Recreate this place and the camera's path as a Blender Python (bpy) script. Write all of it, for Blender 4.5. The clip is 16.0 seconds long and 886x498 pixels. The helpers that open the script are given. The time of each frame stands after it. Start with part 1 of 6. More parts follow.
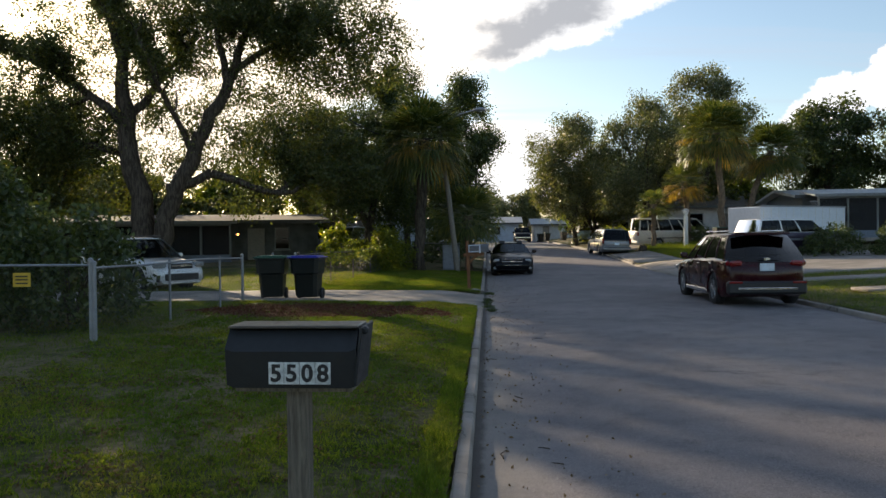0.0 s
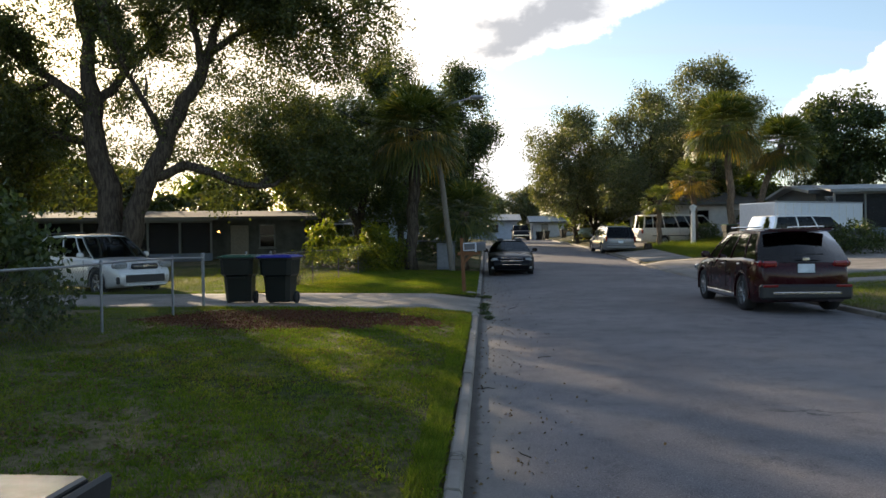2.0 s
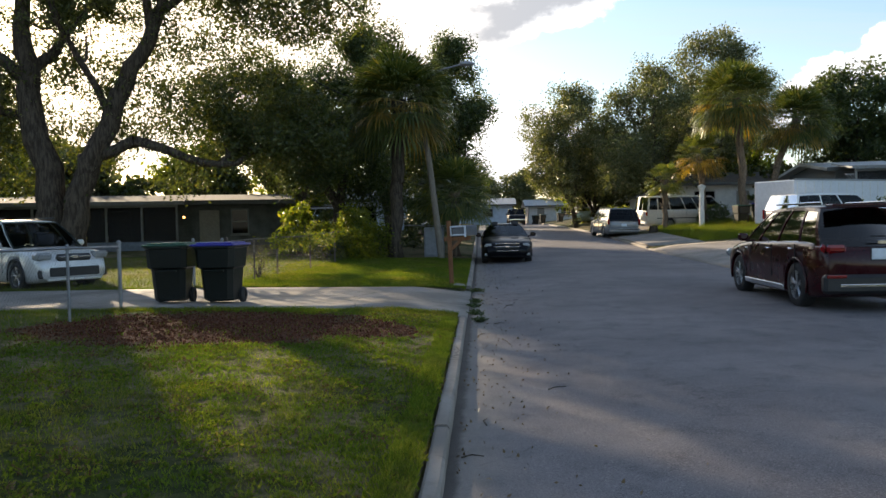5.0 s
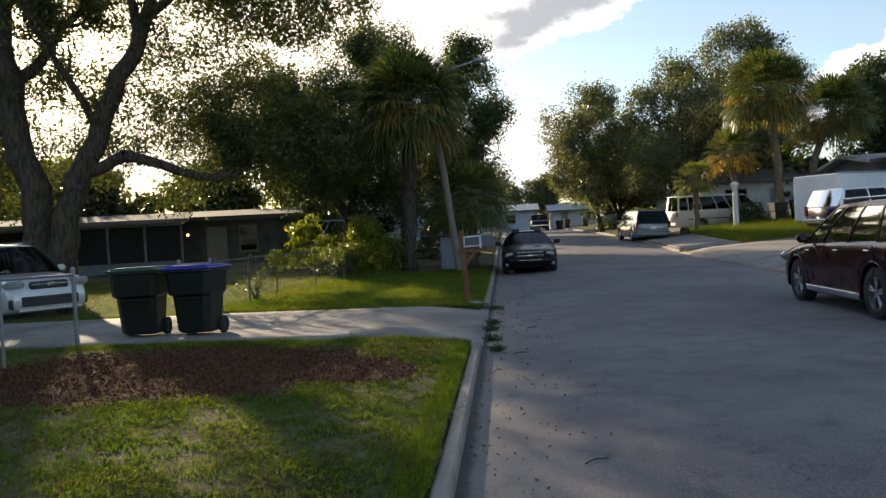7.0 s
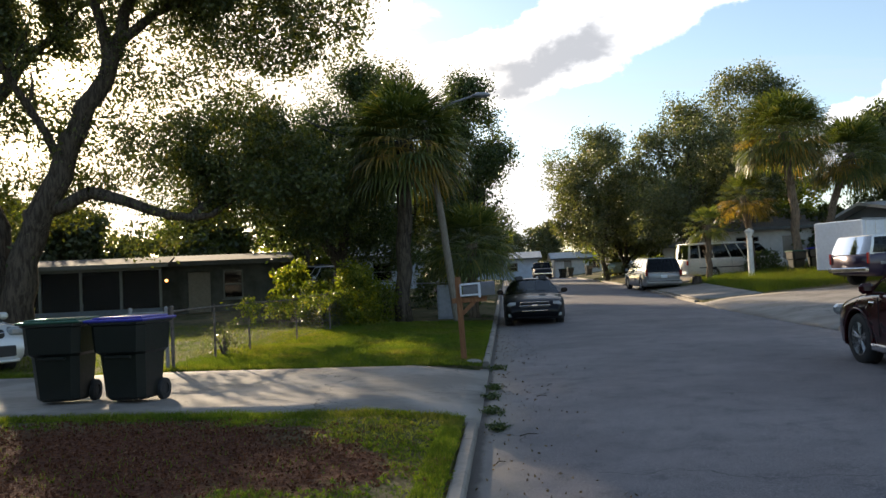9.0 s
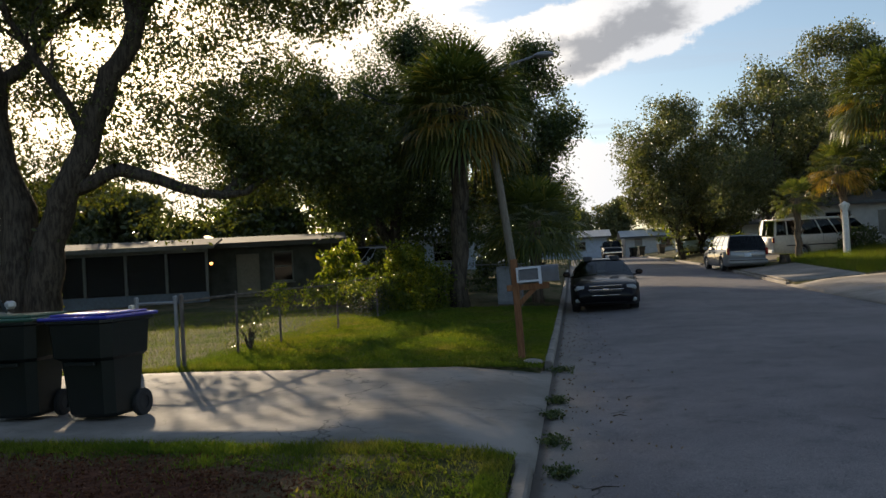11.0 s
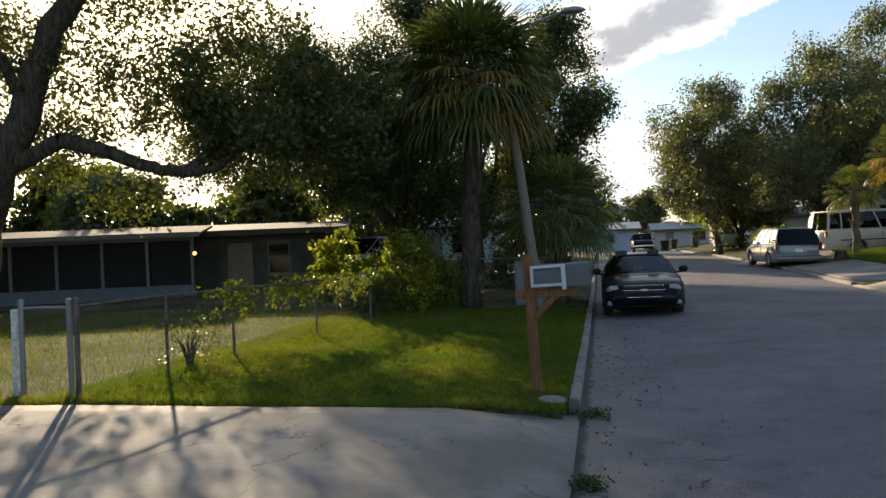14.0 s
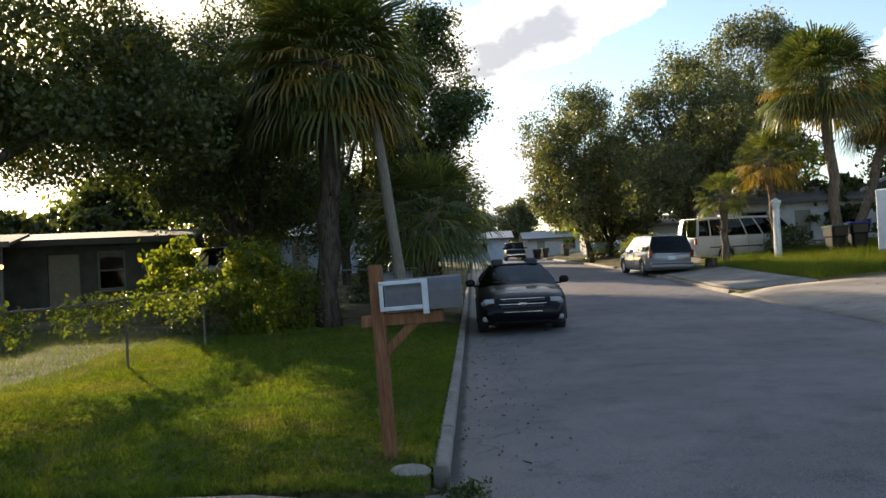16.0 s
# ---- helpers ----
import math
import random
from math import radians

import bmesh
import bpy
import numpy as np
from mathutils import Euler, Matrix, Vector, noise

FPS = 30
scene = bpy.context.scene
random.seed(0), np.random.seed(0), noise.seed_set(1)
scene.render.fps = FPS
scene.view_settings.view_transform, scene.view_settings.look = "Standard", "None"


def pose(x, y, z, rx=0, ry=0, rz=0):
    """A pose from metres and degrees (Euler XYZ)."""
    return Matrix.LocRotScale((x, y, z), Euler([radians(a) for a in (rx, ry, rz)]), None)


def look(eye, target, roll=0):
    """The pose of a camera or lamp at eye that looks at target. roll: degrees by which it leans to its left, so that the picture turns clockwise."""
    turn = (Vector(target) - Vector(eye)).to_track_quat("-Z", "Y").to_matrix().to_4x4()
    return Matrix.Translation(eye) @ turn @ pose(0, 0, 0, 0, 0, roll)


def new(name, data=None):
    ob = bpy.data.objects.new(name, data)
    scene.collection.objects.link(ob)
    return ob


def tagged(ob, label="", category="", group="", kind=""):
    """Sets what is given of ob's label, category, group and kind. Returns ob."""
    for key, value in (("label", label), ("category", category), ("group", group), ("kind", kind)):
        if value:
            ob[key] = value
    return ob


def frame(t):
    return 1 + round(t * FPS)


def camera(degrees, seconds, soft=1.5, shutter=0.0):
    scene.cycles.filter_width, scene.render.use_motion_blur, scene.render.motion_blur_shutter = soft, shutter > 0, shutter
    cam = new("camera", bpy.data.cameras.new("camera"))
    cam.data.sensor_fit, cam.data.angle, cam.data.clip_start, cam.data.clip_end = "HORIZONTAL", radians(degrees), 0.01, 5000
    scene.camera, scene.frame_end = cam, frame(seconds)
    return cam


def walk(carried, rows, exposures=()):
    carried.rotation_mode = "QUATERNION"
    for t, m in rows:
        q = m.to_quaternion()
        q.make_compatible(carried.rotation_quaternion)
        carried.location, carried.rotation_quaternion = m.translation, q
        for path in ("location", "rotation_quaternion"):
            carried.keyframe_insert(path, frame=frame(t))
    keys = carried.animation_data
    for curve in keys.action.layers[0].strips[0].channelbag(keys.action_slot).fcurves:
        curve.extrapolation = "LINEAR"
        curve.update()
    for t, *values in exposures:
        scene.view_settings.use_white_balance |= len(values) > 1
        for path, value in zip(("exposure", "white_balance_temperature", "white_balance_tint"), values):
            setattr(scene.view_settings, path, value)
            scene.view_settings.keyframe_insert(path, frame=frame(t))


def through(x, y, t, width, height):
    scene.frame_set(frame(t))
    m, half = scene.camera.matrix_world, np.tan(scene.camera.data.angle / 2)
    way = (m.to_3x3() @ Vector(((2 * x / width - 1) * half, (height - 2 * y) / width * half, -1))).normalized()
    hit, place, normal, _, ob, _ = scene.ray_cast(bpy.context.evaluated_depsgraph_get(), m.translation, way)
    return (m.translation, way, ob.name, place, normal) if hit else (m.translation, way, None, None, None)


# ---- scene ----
cam = camera(58.5, 16.0)
PATH = [
    (0, (0.13, -1.707, 1.714), (0.016, 0.29, 1.686), -0.7),
    (0.5, (0.121, -1.125, 1.71), (0.031, 0.872, 1.67), -0.4),
    (1, (0.16, -0.538, 1.715), (0.061, 1.459, 1.687), -0.8),
    (1.5, (0.102, 0.037, 1.704), (0.011, 2.035, 1.667), -0.8),
    (2, (0.158, 0.664, 1.686), (0.049, 2.661, 1.653), -0.7),
    (2.5, (0.127, 1.224, 1.659), (0.027, 3.221, 1.634), -0.7),
    (3, (0.132, 1.783, 1.647), (0.091, 3.782, 1.601), -2.1),
    (3.2, (0.158, 2.026, 1.663), (0.103, 4.025, 1.612), -2.0),
    (5.5, (0.255, 4.495, 1.594), (0.153, 6.491, 1.524), -1.3),
    (6, (0.276, 5.0, 1.598), (0.173, 6.996, 1.538), -1.6),
    (6.5, (0.317, 5.521, 1.602), (0.341, 7.52, 1.549), -1.9),
    (7, (0.384, 6.0, 1.631), (0.226, 7.994, 1.585), -3.1),
    (7.5, (0.358, 6.558, 1.634), (0.263, 8.555, 1.602), -3.0),
    (8, (0.398, 7.095, 1.641), (0.272, 9.09, 1.726), -2.4),
    (8.5, (0.327, 7.674, 1.615), (0.133, 9.663, 1.697), -2.3),
    (9, (0.36, 8.191, 1.596), (0.204, 10.183, 1.671), -2.7),
    (9.2, (0.371, 8.408, 1.617), (0.191, 10.4, 1.64), -3.1),
    (11.3, (0.389, 10.847, 1.645), (0.047, 12.818, 1.676), -2.7),
    (11.5, (0.398, 11.067, 1.669), (0.046, 13.036, 1.692), -2.5),
    (12, (0.302, 11.643, 1.635), (-0.049, 13.612, 1.622), -2.2),
    (12.5, (0.305, 12.163, 1.623), (-0.061, 14.129, 1.597), -2.2),
    (13, (0.263, 12.737, 1.629), (-0.104, 14.703, 1.604), -1.5),
    (13.5, (0.254, 13.288, 1.637), (-0.069, 15.261, 1.61), -2.0),
    (14, (0.268, 13.837, 1.654), (-0.124, 15.799, 1.667), -2.4),
    (14.5, (0.207, 14.402, 1.647), (-0.189, 16.363, 1.669), -2.3),
    (15, (0.26, 14.993, 1.652), (-0.123, 16.956, 1.678), -2.2),
    (15.5, (0.214, 15.613, 1.621), (0.016, 17.603, 1.626), -2.2),
    (16, (0.255, 16.19, 1.641), (0.177, 18.188, 1.665), -2.9),
]
walk(cam, [(t, look(eye, target, roll)) for t, eye, target, roll in PATH],
     [(0, 0.65), (0.5, 0.45), (1.5, 0.85), (2.5, 0.85), (3, 0.4), (5.5, 1.05), (6.5, 0.85), (7.5, 0.8), (9, 0.95), (11.5, 0.3), (12, 0.95), (12.5, 1.35), (13.5, 0.9), (15, 0.75), (16, 1.1)])
# sky, sun and exposure
SUN = Vector((-0.505, 0.825, 0.25)).normalized()
scene.view_settings.exposure = 0.0
world = bpy.data.worlds.new("world")
scene.world = world
world.use_nodes = True
wt = world.node_tree
wt.nodes.clear()


def node(tree, kind, **values):
    n = tree.nodes.new(kind)
    for key, value in values.items():
        if key in n.inputs:
            n.inputs[key].default_value = value
    return n


def build_sky():
    t = wt
    sky = t.nodes.new("ShaderNodeTexSky")
    sky.sky_type = "NISHITA"
    sky.sun_disc = False
    sky.sun_elevation = math.asin(SUN.z)
    sky.sun_rotation = math.atan2(SUN.x, SUN.y)
    sky.air_density, sky.dust_density, sky.ozone_density = 1.0, 0.6, 1.5
    co = t.nodes.new("ShaderNodeTexCoord")
    sep = t.nodes.new("ShaderNodeSeparateXYZ")
    t.links.new(co.outputs["Generated"], sep.inputs[0])

    def m(op, a, b=None, clamp=False):
        n = t.nodes.new("ShaderNodeMath")
        n.operation, n.use_clamp = op, clamp
        for i, v in enumerate((a, b)):
            if v is None:
                continue
            if isinstance(v, (int, float)):
                n.inputs[i].default_value = v
            else:
                t.links.new(v, n.inputs[i])
        return n.outputs[0]

    up = m("MAXIMUM", sep.outputs[2], 0.03)
    # the direction laid out on a flat cloud deck
    comb = t.nodes.new("ShaderNodeCombineXYZ")
    t.links.new(m("DIVIDE", sep.outputs[0], m("ADD", up, 0.12)), comb.inputs[0])
    t.links.new(m("DIVIDE", sep.outputs[1], m("ADD", up, 0.12)), comb.inputs[1])

    def noise_at(scale, detail, rough, shift, dist=0.0):
        mp = t.nodes.new("ShaderNodeMapping")
        mp.inputs["Location"].default_value = shift
        t.links.new(comb.outputs[0], mp.inputs[0])
        n = t.nodes.new("ShaderNodeTexNoise")
        n.inputs["Scale"].default_value, n.inputs["Detail"].default_value = scale, detail
        n.inputs["Roughness"].default_value, n.inputs["Distortion"].default_value = rough, dist
        t.links.new(mp.outputs[0], n.inputs[0])
        return n.outputs[0]

    def ramp(v, lo, hi):
        n = t.nodes.new("ShaderNodeMapRange")
        n.interpolation_type = "SMOOTHSTEP"
        n.inputs[1].default_value, n.inputs[2].default_value = lo, hi
        t.links.new(v, n.inputs[0])
        return n.outputs[0]

    # cumulus banks: long ridges whose line runs up and to the right
    wob = t.nodes.new("ShaderNodeTexNoise")
    wob.inputs["Scale"].default_value, wob.inputs["Detail"].default_value, wob.inputs["Roughness"].default_value = 9.0, 6, 0.62
    t.links.new(co.outputs["Generated"], wob.inputs[0])
    wsep = t.nodes.new("ShaderNodeSeparateXYZ")
    t.links.new(wob.outputs[1], wsep.inputs[0])
    az = m("ADD", m("ARCTAN2", sep.outputs[0], sep.outputs[1]), m("MULTIPLY", m("SUBTRACT", wsep.outputs[0], 0.5), 0.16))
    el = m("ADD", m("ARCSINE", sep.outputs[2]), m("MULTIPLY", m("SUBTRACT", wsep.outputs[1], 0.5), 0.09))

    def bank(a0, e0, slope, thick, length):
        along = m("SUBTRACT", az, a0)
        off = m("SUBTRACT", m("SUBTRACT", el, e0), m("MULTIPLY", along, slope))
        q = m("ADD", m("POWER", m("ABSOLUTE", m("DIVIDE", off, thick)), 2.0),
              m("POWER", m("ABSOLUTE", m("DIVIDE", along, length)), 2.0))
        return m("SUBTRACT", 1.0, q), off

    fine = noise_at(2.2, 8, 0.62, (3.1, 1.7, 0), 0.3)
    b1, off1 = bank(0.08, 0.282, 0.30, 0.055, 0.30)
    b2, off2 = bank(0.46, 0.185, 0.8, 0.038, 0.13)
    b3, off3 = bank(-0.42, 0.22, 0.1, 0.15, 0.32)
    b4, off4 = bank(0.03, 0.085, 0.05, 0.045, 0.13)
    b5, off5 = bank(0.12, 0.50, 0.1, 0.05, 0.5)
    body = m("MAXIMUM", m("MAXIMUM", m("MAXIMUM", b1, b2), m("MAXIMUM", b3, b4)), b5)
    body = m("ADD", m("MULTIPLY", m("MAXIMUM", body, -1.5), 0.45), m("SUBTRACT", fine, 0.42))
    mask = ramp(body, -0.02, 0.16)
    # grey heart low in the bank, bright rims
    heart = m("SUBTRACT", 1.0, m("ABSOLUTE", m("DIVIDE", m("ADD", off1, 0.012), 0.034)))
    heart = m("MINIMUM", heart, m("SUBTRACT", 1.0, m("ABSOLUTE", m("DIVIDE", m("SUBTRACT", az, 0.07), 0.11))))
    grey = ramp(m("ADD", heart, m("MULTIPLY", m("SUBTRACT", noise_at(4.0, 6, 0.6, (7, 2, 0)), 0.5), 1.6)), 0.0, 0.7)
    # thin streaks of high cloud
    mp = t.nodes.new("ShaderNodeMapping")
    mp.inputs["Rotation"].default_value = (0, 0, -0.5)
    mp.inputs["Scale"].default_value = (0.25, 1.5, 1)
    t.links.new(comb.outputs[0], mp.inputs[0])
    st = t.nodes.new("ShaderNodeTexNoise")
    st.inputs["Scale"].default_value, st.inputs["Detail"].default_value, st.inputs["Roughness"].default_value = 1.3, 7, 0.6
    t.links.new(mp.outputs[0], st.inputs[0])
    streak = m("MULTIPLY", ramp(st.outputs[0], 0.44, 0.74), 0.62)
    low = m("SUBTRACT", 1.0, ramp(el, 0.0, 0.17))
    streak = m("MAXIMUM", m("MAXIMUM", streak, 0.08), m("MULTIPLY", low, 0.4))

    def mix(fac, a, b):
        n = t.nodes.new("ShaderNodeMix")
        n.data_type = "RGBA"
        t.links.new(fac, n.inputs[0])
        for i, v in ((6, a), (7, b)):
            if isinstance(v, tuple):
                n.inputs[i].default_value = v
            else:
                t.links.new(v, n.inputs[i])
        return n.outputs[2]

    # nearer the sun the clouds burn out
    dot = t.nodes.new("ShaderNodeVectorMath")
    dot.operation = "DOT_PRODUCT"
    t.links.new(co.outputs["Generated"], dot.inputs[0])
    dot.inputs[1].default_value = SUN
    glare = ramp(dot.outputs["Value"], 0.80, 0.995)
    cloud = mix(glare, (6.4, 6.4, 6.5, 1), (11.5, 9.8, 7.8, 1))
    cloud = mix(m("MULTIPLY", grey, 0.8), cloud, (2.0, 2.1, 2.35, 1))
    c = mix(streak, sky.outputs[0], (3.4, 3.9, 4.7, 1))
    c = mix(mask, c, cloud)
    glow = m("POWER", m("MAXIMUM", dot.outputs["Value"], 0.0), 160.0)
    c = mix(m("MULTIPLY", glow, 0.75), c, (34.0, 27.0, 18.0, 1))
    bg = t.nodes.new("ShaderNodeBackground")
    bg.inputs[1].default_value = 0.115
    t.links.new(c, bg.inputs[0])
    out = t.nodes.new("ShaderNodeOutputWorld")
    t.links.new(bg.outputs[0], out.inputs[0])


build_sky()
sun = new("sun", bpy.data.lights.new("sun", "SUN"))
sun.data.energy, sun.data.angle, sun.data.color = 5.0, radians(0.6), (1.0, 0.80, 0.55)
sun.matrix_basis = look(SUN * 60, (0, 0, 0))


# materials
class Tree:
    """A small helper round one node material."""

    def __init__(self, name):
        self.mat = bpy.data.materials.new(name)
        self.mat.use_nodes = True
        self.t = self.mat.node_tree
        self.b = self.t.nodes["Principled BSDF"]
        self.out = self.t.nodes["Material Output"]
        self.co = self.t.nodes.new("ShaderNodeTexCoord").outputs["Object"]

    def put(self, v, socket):
        if hasattr(v, "is_output"):
            self.t.links.new(v, socket)
        else:
            socket.default_value = v

    def noise(self, scale, detail=4, rough=0.6, stretch=(1, 1, 1), dist=0.0):
        mp = self.t.nodes.new("ShaderNodeMapping")
        mp.inputs["Scale"].default_value = stretch
        self.t.links.new(self.co, mp.inputs[0])
        n = self.t.nodes.new("ShaderNodeTexNoise")
        n.inputs["Scale"].default_value, n.inputs["Detail"].default_value = scale, detail
        n.inputs["Roughness"].default_value, n.inputs["Distortion"].default_value = rough, dist
        self.t.links.new(mp.outputs[0], n.inputs[0])
        return n.outputs[0]

    def ramp(self, v, lo, hi, a=0.0, b=1.0):
        n = self.t.nodes.new("ShaderNodeMapRange")
        n.interpolation_type = "SMOOTHSTEP"
        for i, x in enumerate((lo, hi, a, b)):
            n.inputs[i + 1].default_value = x
        self.put(v, n.inputs[0])
        return n.outputs[0]

    def mix(self, f, a, b):
        n = self.t.nodes.new("ShaderNodeMix")
        n.data_type = "RGBA"
        self.put(f, n.inputs[0])
        self.put((*a, 1) if isinstance(a, tuple) else a, n.inputs[6])
        self.put((*b, 1) if isinstance(b, tuple) else b, n.inputs[7])
        return n.outputs[2]

    def math(self, op, a, b=0.0):
        n = self.t.nodes.new("ShaderNodeMath")
        n.operation = op
        self.put(a, n.inputs[0])
        self.put(b, n.inputs[1])
        return n.outputs[0]

    def bump(self, height, strength=0.3, distance=0.01):
        n = self.t.nodes.new("ShaderNodeBump")
        n.inputs["Strength"].default_value, n.inputs["Distance"].default_value = strength, distance
        self.t.links.new(height, n.inputs["Height"])
        self.t.links.new(n.outputs[0], self.b.inputs["Normal"])

    def set(self, color=None, rough=None, metal=None, coat=None, spec=None):
        for v, key in ((color, "Base Color"), (rough, "Roughness"), (metal, "Metallic"), (coat, "Coat Weight"), (spec, "Specular IOR Level")):
            if v is not None:
                self.put((*v, 1) if isinstance(v, tuple) else v, self.b.inputs[key])
        return self

    def rnd(self):
        return self.t.nodes.new("ShaderNodeObjectInfo").outputs["Random"]

    def island(self):
        return self.t.nodes.new("ShaderNodeNewGeometry").outputs["Random Per Island"]


def plain(name, color, rough=0.5, metal=0.0, coat=0.0, vary=0.12, scale=9.0, bump=0.0):
    m = Tree(name)
    n = m.noise(scale, 6)
    lo = tuple(c * (1 - vary) for c in color)
    hi = tuple(min(c * (1 + vary), 0.95) for c in color)
    m.set(m.mix(m.ramp(n, 0.3, 0.7), lo, hi), m.ramp(m.noise(scale * 3), 0.3, 0.7, max(rough - 0.06, 0.02), rough + 0.06), metal, coat)
    if bump:
        m.bump(m.noise(scale * 8, 5), 0.4, bump)
    return m.mat


def leaf_mat(name, dark, light, yellow, through=0.35, patch=False, rough=0.42, spec=0.4):
    m = Tree(name)
    r = m.island()
    c = m.mix(m.ramp(r, 0.0, 0.8), dark, light)
    c = m.mix(m.ramp(r, 0.88, 1.0), c, yellow)
    if patch:
        c = m.mix(m.ramp(m.noise(1.3, 5, 0.65), 0.46, 0.68, 0, 0.7), c, m.mix(r, (0.12, 0.12, 0.04), (0.22, 0.19, 0.08)))
        c = m.mix(m.ramp(m.noise(0.5, 4), 0.40, 0.6, 0, 0.5), c, (0.05, 0.11, 0.02))
        c = m.mix(m.ramp(m.noise(7.0, 5, 0.7), 0.48, 0.66, 0, 0.65), c, (0.035, 0.055, 0.012))
    m.set(c, rough, spec=spec)
    tr = m.t.nodes.new("ShaderNodeBsdfTranslucent")
    hue = m.t.nodes.new("ShaderNodeMix")
    hue.data_type, hue.blend_type = "RGBA", "MULTIPLY"
    hue.inputs[0].default_value = 1.0
    m.t.links.new(c, hue.inputs[6])
    hue.inputs[7].default_value = (2.2, 2.1, 0.7, 1)
    m.t.links.new(hue.outputs[2], tr.inputs[0])
    mx = m.t.nodes.new("ShaderNodeMixShader")
    mx.inputs[0].default_value = through
    m.t.links.new(m.b.outputs[0], mx.inputs[1])
    m.t.links.new(tr.outputs[0], mx.inputs[2])
    m.t.links.new(mx.outputs[0], m.out.inputs[0])
    return m.mat


def glass_mat(name, tint, see=0.35):
    m = Tree(name)
    tr = m.t.nodes.new("ShaderNodeBsdfTransparent")
    tr.inputs[0].default_value = (*[c * see for c in tint], 1)
    gl = m.t.nodes.new("ShaderNodeBsdfGlossy")
    gl.inputs["Roughness"].default_value = 0.03
    fr = m.t.nodes.new("ShaderNodeFresnel")
    fr.inputs[0].default_value = 1.33
    mx = m.t.nodes.new("ShaderNodeMixShader")
    m.t.links.new(fr.outputs[0], mx.inputs[0])
    m.t.links.new(tr.outputs[0], mx.inputs[1])
    m.t.links.new(gl.outputs[0], mx.inputs[2])
    m.t.links.new(mx.outputs[0], m.out.inputs[0])
    return m.mat


def make_asphalt():
    m = Tree("asphalt")
    big, mid, grit = m.noise(0.35, 5), m.noise(2.3, 8, 0.7), m.noise(70, 5, 0.75)
    c = m.mix(m.ramp(big, 0.35, 0.65), (0.142, 0.125, 0.129), (0.208, 0.186, 0.187))
    c = m.mix(m.ramp(mid, 0.5, 0.7, 0, 0.6), c, (0.085, 0.08, 0.085))
    c = m.mix(m.ramp(m.noise(1.1, 7, 0.7, (1.5, 0.6, 1)), 0.56, 0.74, 0, 0.45), c, (0.23, 0.20, 0.175))
    c = m.mix(m.ramp(grit, 0.5, 0.66, 0, 0.8), c, (0.33, 0.30, 0.29))
    c = m.mix(m.ramp(m.noise(26, 6, 0.8), 0.54, 0.7, 0, 0.4), c, (0.045, 0.042, 0.045))
    c = m.mix(m.ramp(m.noise(95, 4, 0.7), 0.36, 0.5, 0.7, 0), c, (0.03, 0.03, 0.032))
    # sandy silt along the gutters
    sep = m.t.nodes.new("ShaderNodeSeparateXYZ")
    m.t.links.new(m.co, sep.inputs[0])
    edge = m.ramp(m.math("ADD", sep.outputs[0], m.math("MULTIPLY", m.noise(1.6, 6), 0.9)), 0.55, 1.15, 0.6, 0.0)
    c = m.mix(edge, c, (0.25, 0.22, 0.185))
    # narrow darker line beside the kerb at x = 0
    gutter = m.ramp(m.math("ADD", sep.outputs[0], m.math("MULTIPLY", m.noise(5.0, 5), 0.12)), 0.10, 0.17, 0.75, 0.0)
    c = m.mix(gutter, c, (0.035, 0.030, 0.026))
    # cracks
    w = m.t.nodes.new("ShaderNodeTexVoronoi")
    w.feature = "DISTANCE_TO_EDGE"
    w.inputs["Scale"].default_value = 0.33
    mp = m.t.nodes.new("ShaderNodeVectorMath")
    mp.operation = "ADD"
    m.t.links.new(m.co, mp.inputs[0])
    nz = m.t.nodes.new("ShaderNodeTexNoise")
    nz.inputs["Scale"].default_value, nz.inputs["Detail"].default_value = 1.5, 5
    m.t.links.new(m.co, nz.inputs[0])
    m.t.links.new(nz.outputs[1], mp.inputs[1])
    m.t.links.new(mp.outputs[0], w.inputs[0])
    crack = m.math("MULTIPLY", m.ramp(w.outputs[0], 0.0, 0.006, 1, 0), m.ramp(m.noise(0.4), 0.5, 0.6))
    c = m.mix(m.math("MULTIPLY", crack, 0.7), c, (0.03, 0.03, 0.03))
    m.set(c, m.ramp(mid, 0.3, 0.7, 0.72, 0.9), spec=0.35)
    m.bump(m.math("ADD", grit, m.math("MULTIPLY", crack, -1.0)), 0.5, 0.006)
    return m.mat


